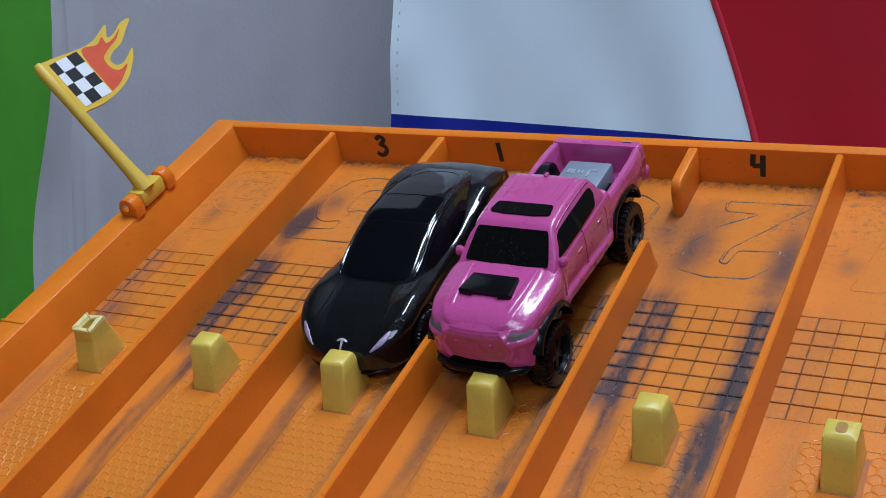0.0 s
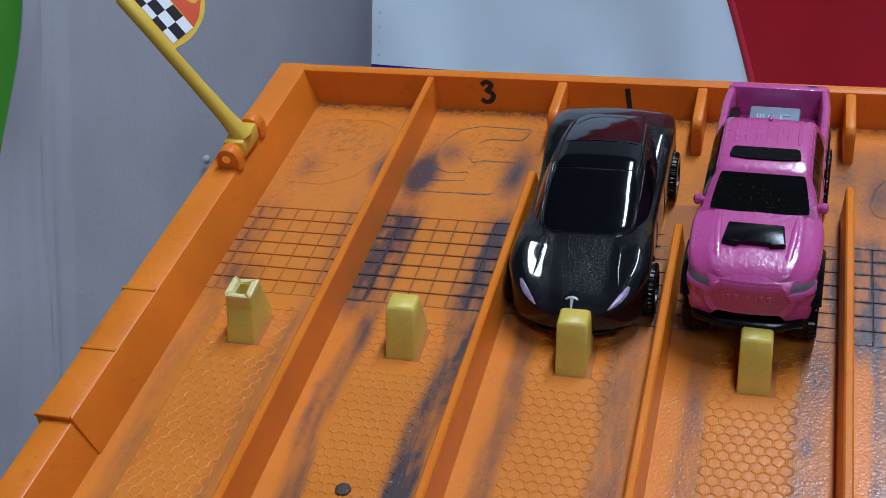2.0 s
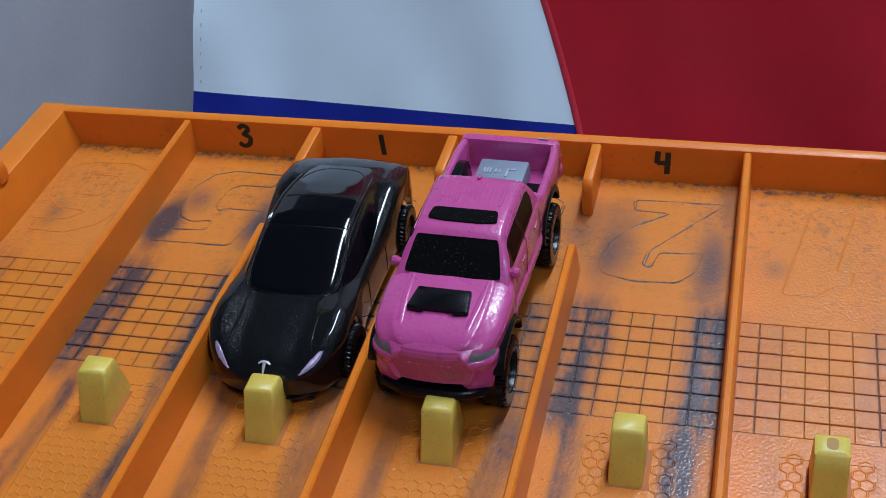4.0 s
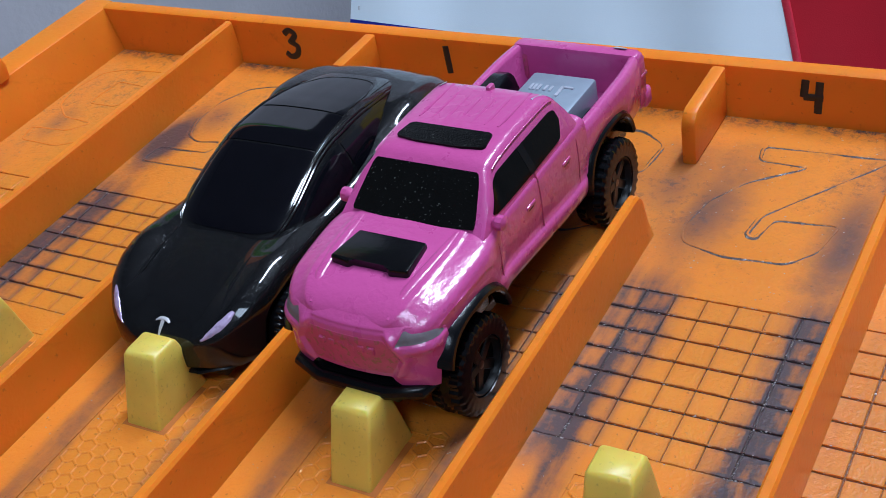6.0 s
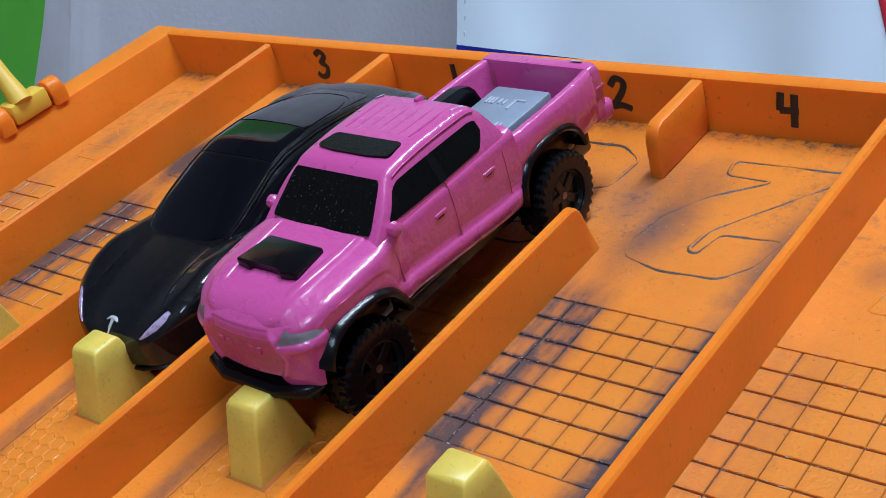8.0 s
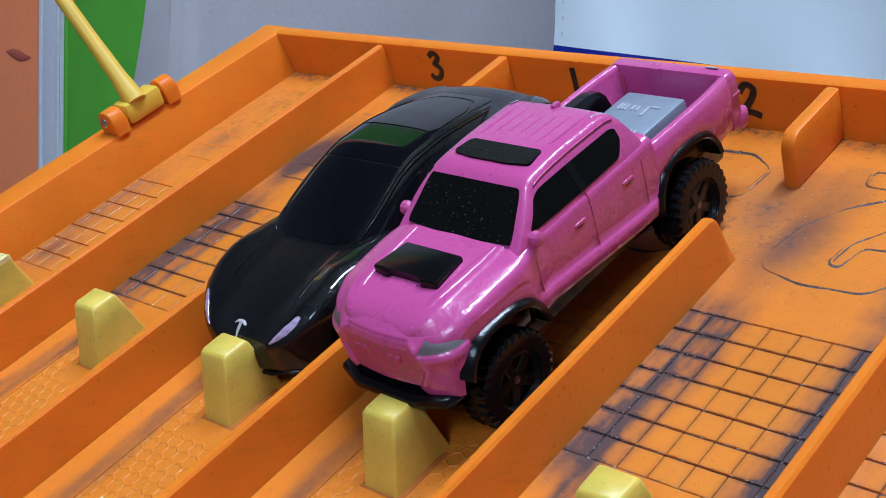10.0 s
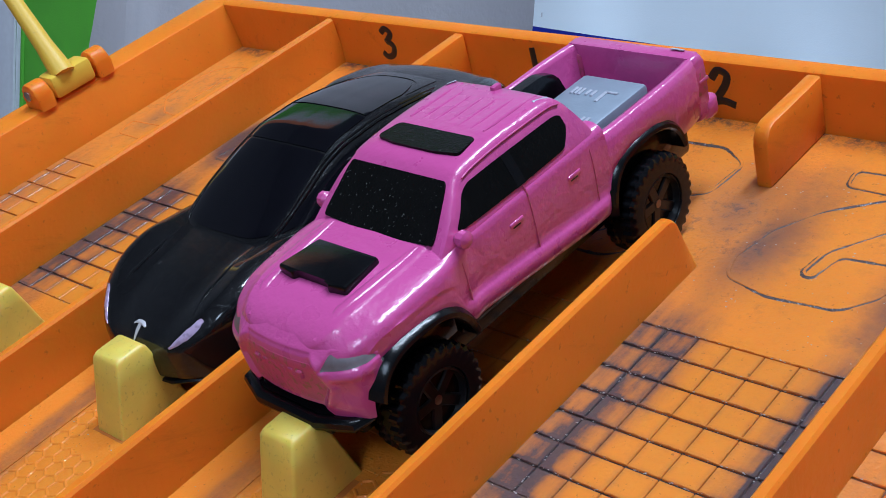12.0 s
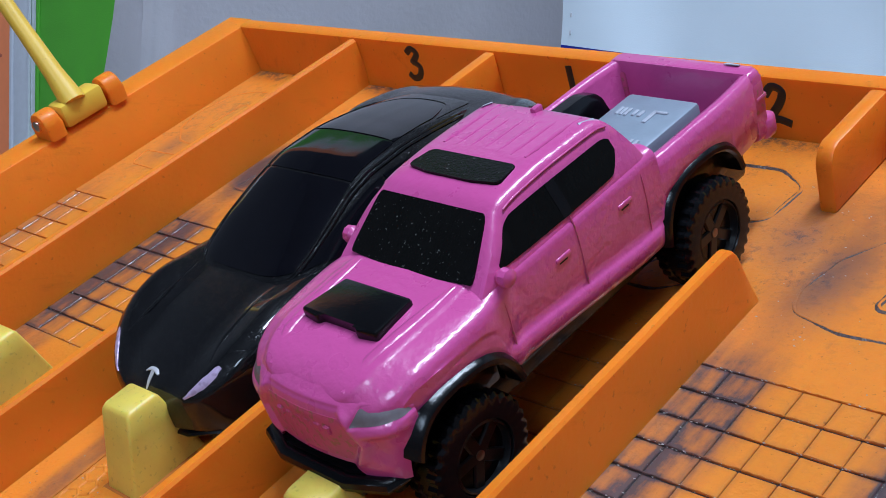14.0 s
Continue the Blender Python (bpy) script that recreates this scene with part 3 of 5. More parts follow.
def tile_mesh(w, d):
    if (w, d) not in shared:
        bm = bmesh.new()
        box(bm, -w / 2, w / 2, -d / 2, d / 2, -0.6, 0.0, 0.14, seg=1)
        shared[(w, d)] = mesh_of("tile", bm, LANE)
    return shared[(w, d)]


def lane_cells(k):
    x0 = k * P + 1.5
    edges = [x0, x0 + 4.8] + [x0 + 4.8 + i * CELL for i in range(1, 6)] + [x0 + 38.9]
    for r in range(7):
        for c in range(7):
            a = edges[c] + (0.0 if c == 0 else 0.15 if c in (1, 6) else 0.06)
            b = edges[c + 1] - (0.0 if c == 6 else 0.15 if c in (0, 5) else 0.06)
            yield (a + b) / 2, G0 + (r + 0.5) * CELL, round(b - a, 2), round(CELL - 0.36, 2)


def knobbly(bm, a, b, r0, r1, rnd):
    """A thin uneven bead of plastic from a to b."""
    a, b = Vector(a), Vector(b)
    n = int((b - a).length / 0.6)
    sweep(bm, [a + (b - a) * (k / n) + Vector((rnd.uniform(-0.04, 0.04), rnd.uniform(-0.06, 0.06), rnd.uniform(-0.10, 0.08))) for k in range(n + 1)], [rnd.uniform(r0, r1) for _ in range(n + 1)], 5)


rnd = random.Random(11)
for lane in range(6):
    x0 = lane * P + 1.6
    for row in range(8):                    # one lip along the front of each row of squares
        y = G0 + row * CELL + (0.24 if row < 7 else 0.1)
        bm = bmesh.new()
        knobbly(bm, (x0, y, 0.02), (x0 + 38.6, y, 0.02), 0.02, 0.17 if 0 < lane < 5 else 0.10, rnd)
        part("groove_lip", bm, RIBS if 0 < lane < 5 else CLEANRIBS, track)

# ---- engraved outlines of the lane numbers, to be read from the rear ----
NUMBERS = {                                # x from the lane's middle, y along the lane
    1: [[(-2.8, -10.7), (8.5, -11.1), (3.5, -36.7), (8.0, -36.4), (6.7, -42.8), (2.7, -43.4), (-0.7, -46.2), (-2.1, -47.8), (-10.0, -47.8)]],
    2: [[(-8.8, -11.0), (16.1, -10.6), (4.9, -24.6), (-2.5, -34.0), (-3.4, -40.1), (-1.6, -41.0), (0.1, -34.4), (11.8, -33.7), (9.9, -42.0), (5.8, -46.6), (-5.2, -47.3), (-13.6, -45.2), (-15.1, -40.3), (-13.3, -31.4), (-7.9, -23.5), (1.6, -16.4), (-8.2, -16.1)]],
    3: [[(-13, -47), (6, -47), (13, -42), (12, -33), (5, -29), (13, -25), (14, -15), (8, -10.5), (-11, -11), (-10, -17), (3, -17), (4, -24), (-7, -25), (-7, -33), (1, -34), (2, -41), (-13, -41)]],
    4: [[(-7, -11), (2, -11), (2, -19), (14, -19), (13, -25), (-4, -47), (-12, -47), (-11, -25), (-15, -25), (-14, -19), (-6, -19)]],
    5: [[(-16, -47), (8, -46.5), (12, -29.5), (1, -29.5), (-1, -31), (-3, -28), (-2, -20), (1, -17.5), (11, -17.5), (13, -11), (-3, -10.5), (-9, -13), (-13, -20), (-13.5, -29), (-11, -35), (-7, -37), (-1, -35.5), (-1.5, -40.5), (-15, -41)]],
    6: [[(-8, -11), (5, -10.5), (12, -14), (14, -22), (12, -32), (7, -42), (-1, -47), (-13, -46.5), (-14.5, -41), (-3, -40.5), (1, -36), (-9, -35), (-15, -30), (-16.5, -22), (-14, -14)], [(-7, -28), (2, -28), (4, -18), (-6, -17)]],
}


def close_up(pts, gap=0.6):
    """Adds points along the sides of a closed line, so that a thin rib on it can waver."""
    out = []
    for a, b in zip(pts, pts[1:] + pts[:1]):
        a, b = Vector(a), Vector(b)
        n = max(1, int((b - a).length / gap))
        out += [a + (b - a) * k / n for k in range(n)]
    return out


rnd = random.Random(5)
for lane in range(6):
    cx = (lane + 0.5) * P
    for loop in NUMBERS[6 - lane]:
        line = close_up(rounded(loop, 1.6, 4))
        dirty = 0 < lane < 5
        # uneven dark line along the front side of each outline
        bm = bmesh.new()
        sweep(bm, [(p.x + cx + rnd.uniform(-0.05, 0.05), p.y - 0.30, 0.0) for p in line], [max(0.03, (0.34 if dirty else 0.07) + 0.45 * noise.noise((p.x * 0.13, p.y * 0.13, lane)) + rnd.uniform(-0.05, 0.05)) for p in line], 6, closed=True, flat=0.18)
        part("lane_number_dark_line", bm, GROOVE if dirty else FAINT, track)
        bm = bmesh.new()
        sweep(bm, [(p.x + cx, p.y, rnd.uniform(0.0, 0.05)) for p in line], [rnd.uniform(0.20, 0.34) for _ in line], 8, closed=True, flat=0.5)
        part("lane_number", bm, RIBS if dirty else CLEANRIBS, track, "raised outline of a lane number")

# ---- pale specks standing in for glints in the grooves and over the dusty lanes ----
GLINT = material("pale_glint", (0.45, 0.42, 0.42), 0.16, vary=0.3, coat=1.0)
rnd = random.Random(23)
verts, faces = [], []
for lane, many in enumerate((40, 220, 240, 320, 560, 260)):
    for k in range(many):
        x, kind = lane * P + rnd.uniform(2.2, 39.8), rnd.random()
        if kind < 0.5:                      # along the rows
            y = G0 + rnd.randint(0, 7) * CELL + rnd.uniform(-0.15, 0.25)
        elif kind < 0.57:                   # along the two dirty columns
            x, y = lane * P + (6.3 if rnd.random() < 0.5 else 33.5) + rnd.uniform(-0.2, 0.2), rnd.uniform(G0, G1)
        elif kind < 0.78:
            y = rnd.uniform(-58, -2)
        else:
            y = rnd.uniform(-155, -102)
        r, n = rnd.uniform(0.05, 0.14), len(verts)
        for a, b, c in ((1, 0, 0), (0, 1, 0), (-1, 0, 0), (0, -1, 0), (0, 0, 1)):
            verts.append(((x + a * r * rnd.uniform(0.8, 2.6)) * MM, (y + b * r) * MM, (0.02 + c * r * 0.6) * MM))
        faces += [(n, n + 1, n + 4), (n + 1, n + 2, n + 4), (n + 2, n + 3, n + 4), (n + 3, n, n + 4)]
me = bpy.data.meshes.new("glint_specks")
me.from_pydata(verts, [], faces)
me.materials.append(GLINT)
glint_specks = new("glint_specks", me)
glint_specks.parent = track
tagged(glint_specks, "pale specks laid in the grooves as glints", kind="stuff")

# ---- honeycomb ribs in the middle of each lane ----
def honeycomb(lane):
    cx, a = (lane + 0.5) * P + 1.0, 1.72
    h = a * math.sqrt(3) / 2
    verts, faces, seen = [], [], set()
    for col in range(-3, 4):
        for row in range(0, 50):
            hx = cx + col * 2 * h + (h if row % 2 else 0) - h / 2
            hy = -104.5 - row * 1.5 * a
            if abs(hx - cx) > 9.2 or (abs(hx - cx) < 5.6 and hy > -123):
                continue
            ring = [(hx + a * math.sin(i * math.pi / 3), hy + a * math.cos(i * math.pi / 3)) for i in range(6)]
            for i in range(6):
                p, q = ring[i], ring[(i + 1) % 6]
                key = (round((p[0] + q[0]) * 5 + 0.137), round((p[1] + q[1]) * 5 + 0.137))
                if key in seen:
                    continue
                seen.add(key)
                d = Vector((q[0] - p[0], q[1] - p[1])).normalized()
                s = Vector((-d.y, d.x))
                n = len(verts)
                for end in (p, q):
                    for w, z in ((-0.30, 0.0), (-0.17, 0.15), (0.0, 0.22), (0.17, 0.15), (0.30, 0.0)):
                        verts.append(((end[0] + s.x * w) * MM, (end[1] + s.y * w) * MM, z * MM))
                faces += [(n + i + 5, n + i + 6, n + i + 1, n + i) for i in range(4)]
    me = bpy.data.meshes.new("honeycomb")
    me.from_pydata(verts, [], faces)
    me.materials.append(CLEANRIBS if lane in (0, 5) else RIBS)
    me.shade_smooth()
    ob = new("honeycomb", me)
    ob.parent = track
    tagged(ob, "raised honeycomb ribs on the lane", kind="stuff")


for lane in range(6):
    honeycomb(lane)
    cx = (lane + 0.5) * P + 1.0
    for dx in (-10.6, 10.6):
        slab_part("lane_edge", cx + dx - 0.25, cx + dx + 0.25, FRONT, -104, -0.2, 0.16, LANE)
    slab_part("lane_edge", cx - 10.6, cx + 10.6, -104.3, -103.7, -0.2, 0.14, LANE)
    # slot that the pin stands in: a flush plate, the recess's shade in its colour
    slab_part("pin_slot", cx - 4.3, cx + 4.9, -118.6, -106.5, -1.0, 0.02, SLOT, label="flush plate with the pin slot's shade painted in")

# slot in the floor between the two middle lanes, its shade painted on a flush plate
slab_part("floor_slot", 3 * P - 5, 3 * P + 5, -66, -46, -0.5, 0.03, SLOT, label="flush plate with the floor slot's shade painted in")

# screws in the lanes
for x, y in ((63.3, -161.3), (189.3, -161.3)):
    bm = bmesh.new()
    lathe(bm, [(0, 0.2), (0, 1.9), (0.5, 1.7), (0.7, 0.3)], 0, 16)
    part("screw", bm, GROOVE, track, "small rusty screw", at=pose(x * MM, y * MM, 0, 0, -90, 0))


# ---- starting pins: blunt yellow wedges, upright in front, sloping behind ----
def pin(lane, broken=False, hollow=False):
    cx = (lane + 0.5) * P + 1.0
    bm = bmesh.new()
    w0, w1 = 3.75, 3.6
    rings = []
    for z, ya, yb, w in ((-1, -118.3, -104.3, w0), (0, -118.1, -104.6, w0), (4, -116.6, -105.6, w0 - 0.05), (8, -115.1, -106.6, w0 - 0.1), (11.6, -113.7, -107.6, w1), (12.3, -113.1, -108.1, w1 - 0.5)):
        if broken and z > 11:
            z, ya, yb, w = 8.2 + (z - 11.6) * 0.1, -115.0, -106.7, 3.64
        if hollow and z > 12:
            ya, yb, w = ya + 0.5, yb - 0.5, w - 0.8
        c = rounded([(cx - w, ya), (cx + w, ya), (cx + w, yb), (cx - w, yb)], 0.6, 3)
        rings.append([(p[0], p[1], z) for p in c])
    loft(bm, rings, ring_closed=True)
    ob = part("starting_pin", bm, YELLOW, track, "yellow plastic starting pin with dark scuffs" if not broken else "yellow starting pin snapped off at a hollow top", smooth=50)
    if broken:
        bm = bmesh.new()
        outer = rounded([(cx - 3.5, -114.4), (cx + 3.5, -114.4), (cx + 3.5, -107.2), (cx - 3.5, -107.2)], 0.7, 4)
        inner = rounded([(cx - 1.5, -112.9), (cx + 1.5, -112.9), (cx + 1.5, -108.6), (cx - 1.5, -108.6)], 0.7, 4)
        rnd = random.Random(lane)
        top = [12.2 + rnd.uniform(-0.7, 0.7) for _ in outer]
        flared = rounded([(cx - 3.64, -115.0), (cx + 3.64, -115.0), (cx + 3.64, -106.7), (cx - 3.64, -106.7)], 0.7, 4)
        loft(bm, [[(p[0], p[1], 8.0) for p in flared], [(p[0], p[1], 11.4) for p in outer], [(p[0], p[1], 11.4) for p in inner], [(p[0], p[1], 8.3) for p in inner]], ring_closed=True, caps=False)
        part("hollow_shell", bm, YELLOW, ob, "yellow walls round the hollow", smooth=40)
        bm = bmesh.new()
        loft(bm, [[(p[0], p[1], 11.2) for p in outer], [(p[0], p[1], t - 0.2) for p, t in zip(outer, top)], [(p[0] * 0.75 + q[0] * 0.25, p[1] * 0.75 + q[1] * 0.25, t) for p, q, t in zip(outer, inner, top)],
                  [(p[0] * 0.2 + q[0] * 0.8, p[1] * 0.2 + q[1] * 0.8, t - 0.15) for p, q, t in zip(outer, inner, top)], [(p[0], p[1], 11.2) for p in inner]], ring_closed=True, caps=False)
        part("broken_rim", bm, PALE, ob, "pale ragged broken edge", smooth=20)
    if hollow:
        # a flush plug: the hollow's darker inside is put into its colour
        bm = bmesh.new()
        hole = rounded([(cx - 1.2, -112.3), (cx + 1.2, -112.3), (cx + 1.2, -109.0), (cx - 1.2, -109.0)], 1.1, 6)
        prism(bm, hole, "z", 11.5, 12.34)
        part("hollow_top", bm, AMBER, ob, "flush plug in the worn top, a hollow's shade in amber")
    return ob


for lane in range(6):
    pin(lane, broken=lane == 0, hollow=lane == 5)


# ---- numbers in black marker on the rear wall ----
def marker(strokes, cx, label):
    bm = bmesh.new()
    for s in strokes:
        c = curve([(*p, 0) for p in s], 5 * len(s)) if len(s) > 2 else [np.array((*p, 0), float) for p in s]
        sweep(bm, [(cx + p[0], -0.85 - 0.02 + 0.147 * (p[1] - 5.4), p[1]) for p in c], 0.8, 8, flat=0.24, up=(0, 1, 0))
    part("marker_number", bm, INK, track, label)


marker([[(-1.9, 8.6), (-0.4, 9.6), (1.2, 8.6), (-0.2, 6.7), (-0.1, 6.7), (1.7, 5.6), (1.2, 3.6), (-0.6, 3.0), (-2.0, 3.9)]], 1.5 * P - 3, "handwritten black 3")
marker([[(-0.5, 9.4), (0.3, 3.0)]], 2.5 * P - 1, "handwritten black 1")
marker([[(-2.4, 7.6), (-1.0, 9.3), (0.9, 8.6), (0.4, 6.4), (-1.9, 3.2), (-1.8, 3.2), (0.3, 3.5), (2.6, 2.9)]], 3.5 * P + 2, "handwritten black 2")
marker([[(-1.6, 9.4), (-1.9, 5.8)], [(-1.9, 5.8), (2.0, 5.9)], [(1.2, 9.2), (1.0, 2.6)]], 4.5 * P - 2, "handwritten black 4")

# ---- underside: the stand that carries the track ----
stand = thing("track_stand", pose(0, 0, 0), "plain dark stand under the sloping track", "stand")
for x in (30, 220):
    for y in (-230, -40):
        bm = bmesh.new()
        top = STAND / MM + y * math.sin(radians(SLOPE)) - 12
        yy = y * math.cos(radians(SLOPE))
        box(bm, x - 12, x + 12, yy - 12, yy + 12, 0, top, 1)
        part("leg", bm, TRIM, stand)

# ---- the finish flag on the left rail ----
flag = thing("checkered_flag", on_board(-3.0, -49, 0), "yellow hinged plastic flag with black-and-white checks and red flames", "flag")
# hinge lugs, pin and foot
for dy in (-7.2, 10.2):
    bm = bmesh.new()
    prism(bm, [(-3.4, 10.8), (3.4, 10.8), (3.4, 14.2)] + [(3.4 * math.cos(a), 14.2 + 3.4 * math.sin(a)) for a in [math.pi * k / 10 for k in range(1, 10)]] + [(-3.4, 14.2)], "y", dy - 2.2, dy + 2.2, 0.6)
    part("hinge_lug", bm, ORANGE, flag, "orange hinge lug")
    bm = bmesh.new()
    sweep(bm, [(0, dy - 2.7, 14.8), (0, dy + 2.7, 14.8)], 1.3, 14, up=(0, 0, 1))
    part("hinge_pin", bm, STEEL, flag, "bright steel hinge pin")
DIR = Vector((-0.597, 0.096, 0.796)).normalized()
FLY = Vector((0.02, 0.99, -0.13)).normalized()
bm = bmesh.new()
box(bm, -3.2, 3.4, -4.4, 7.4, 11.4, 17.2, 1.2)
sweep(bm, [Vector((2.0, 0, 16.0)) + DIR * d for d in (0, 4, 8, 20, 40, 51.5, 53)], [3.0, 2.7, 2.3, 2.0, 1.9, 2.0, 1.2], 14)
part("pole", bm, POLE, flag)
ROOT = Vector((2.0, 0, 16.0))


def fly(u, v, lift=0.0):
    """A place on the flag: u along the fly, v along the pole."""
    nrm = DIR.cross(FLY).normalized()
    return ROOT + DIR * v + FLY * u + nrm * lift


SIDE = 1 if fly(0, 0, 1).x > fly(0, 0, 0).x else -1
# outline: u is the way out from the pole, v the height up the pole
EDGE = [(0, 31.6), (4, 31.8), (9, 31.4), (14.7, 31.7), (21.4, 33), (27, 35), (31.5, 37.8), (35.2, 40.6), (37.4, 43.4), (33, 41.4), (29, 40.2), (26.2, 40.8), (25.8, 43.2), (29.5, 45.2), (35.1, 46.6), (40.5, 49.8), (46, 53), (41, 53), (36.2, 51), (31.6, 50.4), (35, 54.8), (29, 52.8), (25, 51.6), (19.3, 51.3), (7, 52.4), (0, 52.8)]


def flag_plate(name, pts, a, b, mat, label=""):
    bm = bmesh.new()
    lo = [bm.verts.new(fly(u, v, SIDE * a)) for u, v in pts]
    hi = [bm.verts.new(fly(u, v, SIDE * b)) for u, v in pts]
    n = len(pts)
    bm.faces.new(lo), bm.faces.new(hi)
    for i in range(n):
        bm.faces.new((lo[i], lo[(i + 1) % n], hi[(i + 1) % n], hi[i]))
    bmesh.ops.recalc_face_normals(bm, faces=bm.faces[:])
    return part(name, bm, mat, flag, label, smooth=30)


smooth_edge = [tuple(p[:2]) for p in curve([(*p, 0) for p in EDGE], 90)]
flag_plate("flag_plate", smooth_edge, -0.6, 0.6, POLE, "yellow flame-shaped plate")
FIRE = [(17, 33.4), (22, 34.6), (27, 37.0), (30.5, 39.2), (26, 38.6), (23.6, 40.6), (23.8, 44.4), (28.5, 46.8), (34, 48.4), (38.5, 51.2), (34, 49.4), (29.5, 48.8), (29.6, 51.4), (25.5, 49.8), (18, 49.8)]
flag_plate("flame_print", [tuple(p[:2]) for p in curve([(*p, 0) for p in FIRE + FIRE[:1]], 70)][:-1], 0.6, 0.68, FLAME, "red flame print")
for i in range(3):
    for j in range(4):
        u0, u1 = (3.4, 6.4, 11.4, 16.4)[i], (3.4, 6.4, 11.4, 16.4)[i + 1]
        v0, v1 = 33.3 + j * 4.4, 33.3 + (j + 1) * 4.4
        flag_plate("check", [(u0, v0), (u1, v0), (u1, v1), (u0, v1)], 0.6, 0.78, CHECK if (i + j) % 2 else WHITE)


# ---- wheels ----
def wheel(parent, x, y, z, r, width, side, knobs, rim_spokes, tyre_mat):
    at = pose(x * MM, y * MM, z * MM)
    w = width / 2
    bm = bmesh.new()
    seg = 4 * knobs if knobs else 40
    rings = []
    for x, q, lug in ((-0.5, 0.56, 0), (-1, 0.60, 0), (-1, 0.84, 0), (-0.96, 0.90, 1), (-0.82, 0.965, 1), (-0.35, 0.985, 1), (-0.30, 0.965, 0), (0.30, 0.965, 0), (0.35, 0.985, 2), (0.82, 0.965, 2), (0.96, 0.90, 2), (1, 0.84, 0), (1, 0.62, 0), (0.55, 0.56, 0)):
        ring = []
        for k in range(seg):
            a = 2 * math.pi * k / seg
            up = lug and knobs and ((k + (2 if lug == 2 else 0)) % 4 < 2)
            rad = r * (q + (0.045 if up else 0))
            ring.append((w * x * (1.015 if up and abs(x) > 0.9 else 1), rad * math.cos(a), rad * math.sin(a)))
        rings.append(ring)
    loft(bm, rings, ring_closed=True)
    hub = new("wheel")
    hub.parent = parent
    hub.matrix_basis = at
    part("tyre", bm, tyre_mat, hub, "black knobbly tyre" if knobs else "")
    bm = bmesh.new()
    o = side
    lathe(bm, [(o * w * 0.15, 0.3), (o * w * 0.15, r * 0.56), (o * w * 0.72, r * 0.56), (o * w * 0.80, r * 0.60), (o * w * 0.92, r * 0.60), (o * w * 0.96, r * 0.56), (o * w * 0.30, r * 0.52), (o * w * 0.28, r * 0.2), (o * w * 0.62, r * 0.17), (o * w * 0.62, 0.25)], 0, 36)
    for k in range(rim_spokes):
        q = bmesh.new()
        a = 2 * math.pi * k / rim_spokes + 0.3
        xs = sorted((o * w * 0.30, o * w * 0.66))
        box(q, xs[0], xs[1], -r * 0.11, r * 0.11, r * 0.05, r * 0.57, 0.2, taper=r * 0.0, seg=1)
        bmesh.ops.rotate(q, cent=(0, 0, 0), matrix=Matrix.Rotation(a, 3, "X"), verts=q.verts[:])
        tmp = bpy.data.meshes.new("tmp")
        q.to_mesh(tmp)
        q.free()
        bm.from_mesh(tmp)
        bpy.data.meshes.remove(tmp)
    part("rim", bm, RIM, hub, "black spoked rim")
    bm = bmesh.new()
    lathe(bm, [(o * w * 0.5, 0.2), (o * w * 0.5, r * 0.085), (o * w * 0.70, r * 0.085), (o * w * 0.74, r * 0.04)], 0, 14)
    part("axle_end", bm, AXLE, hub, "dull steel axle end")
    return hub


# ---- the pink pickup truck (front towards the pins; lengths along the lane) ----
TX, TY = 146.7, -65.0
truck = thing("toy_pickup", on_board(TX, TY, 0, -1.7), "pink die-cast toy pickup with black windows and chipped paint", "toy truck")
FW, RW, WR = -94.0, -41.0, 8.3            # wheel centres and radius


def arch(y, sill, r=9.4):
    z = sill
    for c in (FW, RW):
        d = abs(y - c)
        if d < r:
            z = max(z, 8.3 + (r ** 4 - d ** 4) ** 0.25 * 1.14)
    return z


T_W = [(-106.0, 8.0), (-105.0, 11.4), (-103.5, 12.9), (-102, 13.8), (-97.5, 14.9), (-88, 15.2), (-83, 14.4), (-80, 13.9), (-52, 13.9), (-46, 14.2), (-34, 14.2), (-26, 13.7), (-22.5, 12.8)]
T_TOP = [(-106.0, 22.6), (-105, 23.9), (-102, 25.5), (-98, 26.4), (-90, 26.9), (-84, 27.2), (-80, 27.6), (-50, 27.6)]
T_SH = [(-106, 21.6), (-105, 22.5), (-102, 24.1), (-98, 25.2), (-90, 26.0), (-84, 26.4), (-80, 27.2), (-50, 27.4)]


def truck_half(y):
    w, top, sh = along(T_W, y), along(T_TOP, y), along(T_SH, y)
    doors = min(1.0, max(0.0, (y + 84.4) / 1.5)) * min(1.0, max(0.0, (-50.0 - y) / 2.0))
    sill = 13.6 if y < -84.5 else 14.2 - 2.2 * min(1.0, (y + 84.5) / 28)
    zb = arch(y, sill if y > -100 else 14.6)
    return [(w - 1.1, zb), (w - 0.3 + 0.45 * doors, min(zb + 1.0, sh - 3.5)), (w - 0.1 + 0.4 * doors, min(zb + 3.4, sh - 3.2)), (w - 0.1 - 0.15 * doors, min(zb + 4.4, sh - 3.0)), (w, max(zb + 4.6, (zb + sh) / 2 + 1.0)), (w - 0.1, sh - 1.7), (w - 0.45, sh - 0.6), (w * 0.90, sh + 0.05),
            (w * 0.79, sh + 0.30 * (top - sh) + 0.25), (w * 0.71, top - 0.15), (w * 0.64, top + 0.12), (w * 0.3, top + 0.12), (0, top + 0.2)]


def full_ring(half, y):
    return [(x, y - TY, z) for x, z in half] + [(-x, y - TY, z) for x, z in half[-2::-1]]


def stations(a, b, n):
    return [a + (b - a) * k / n for k in range(n + 1)]


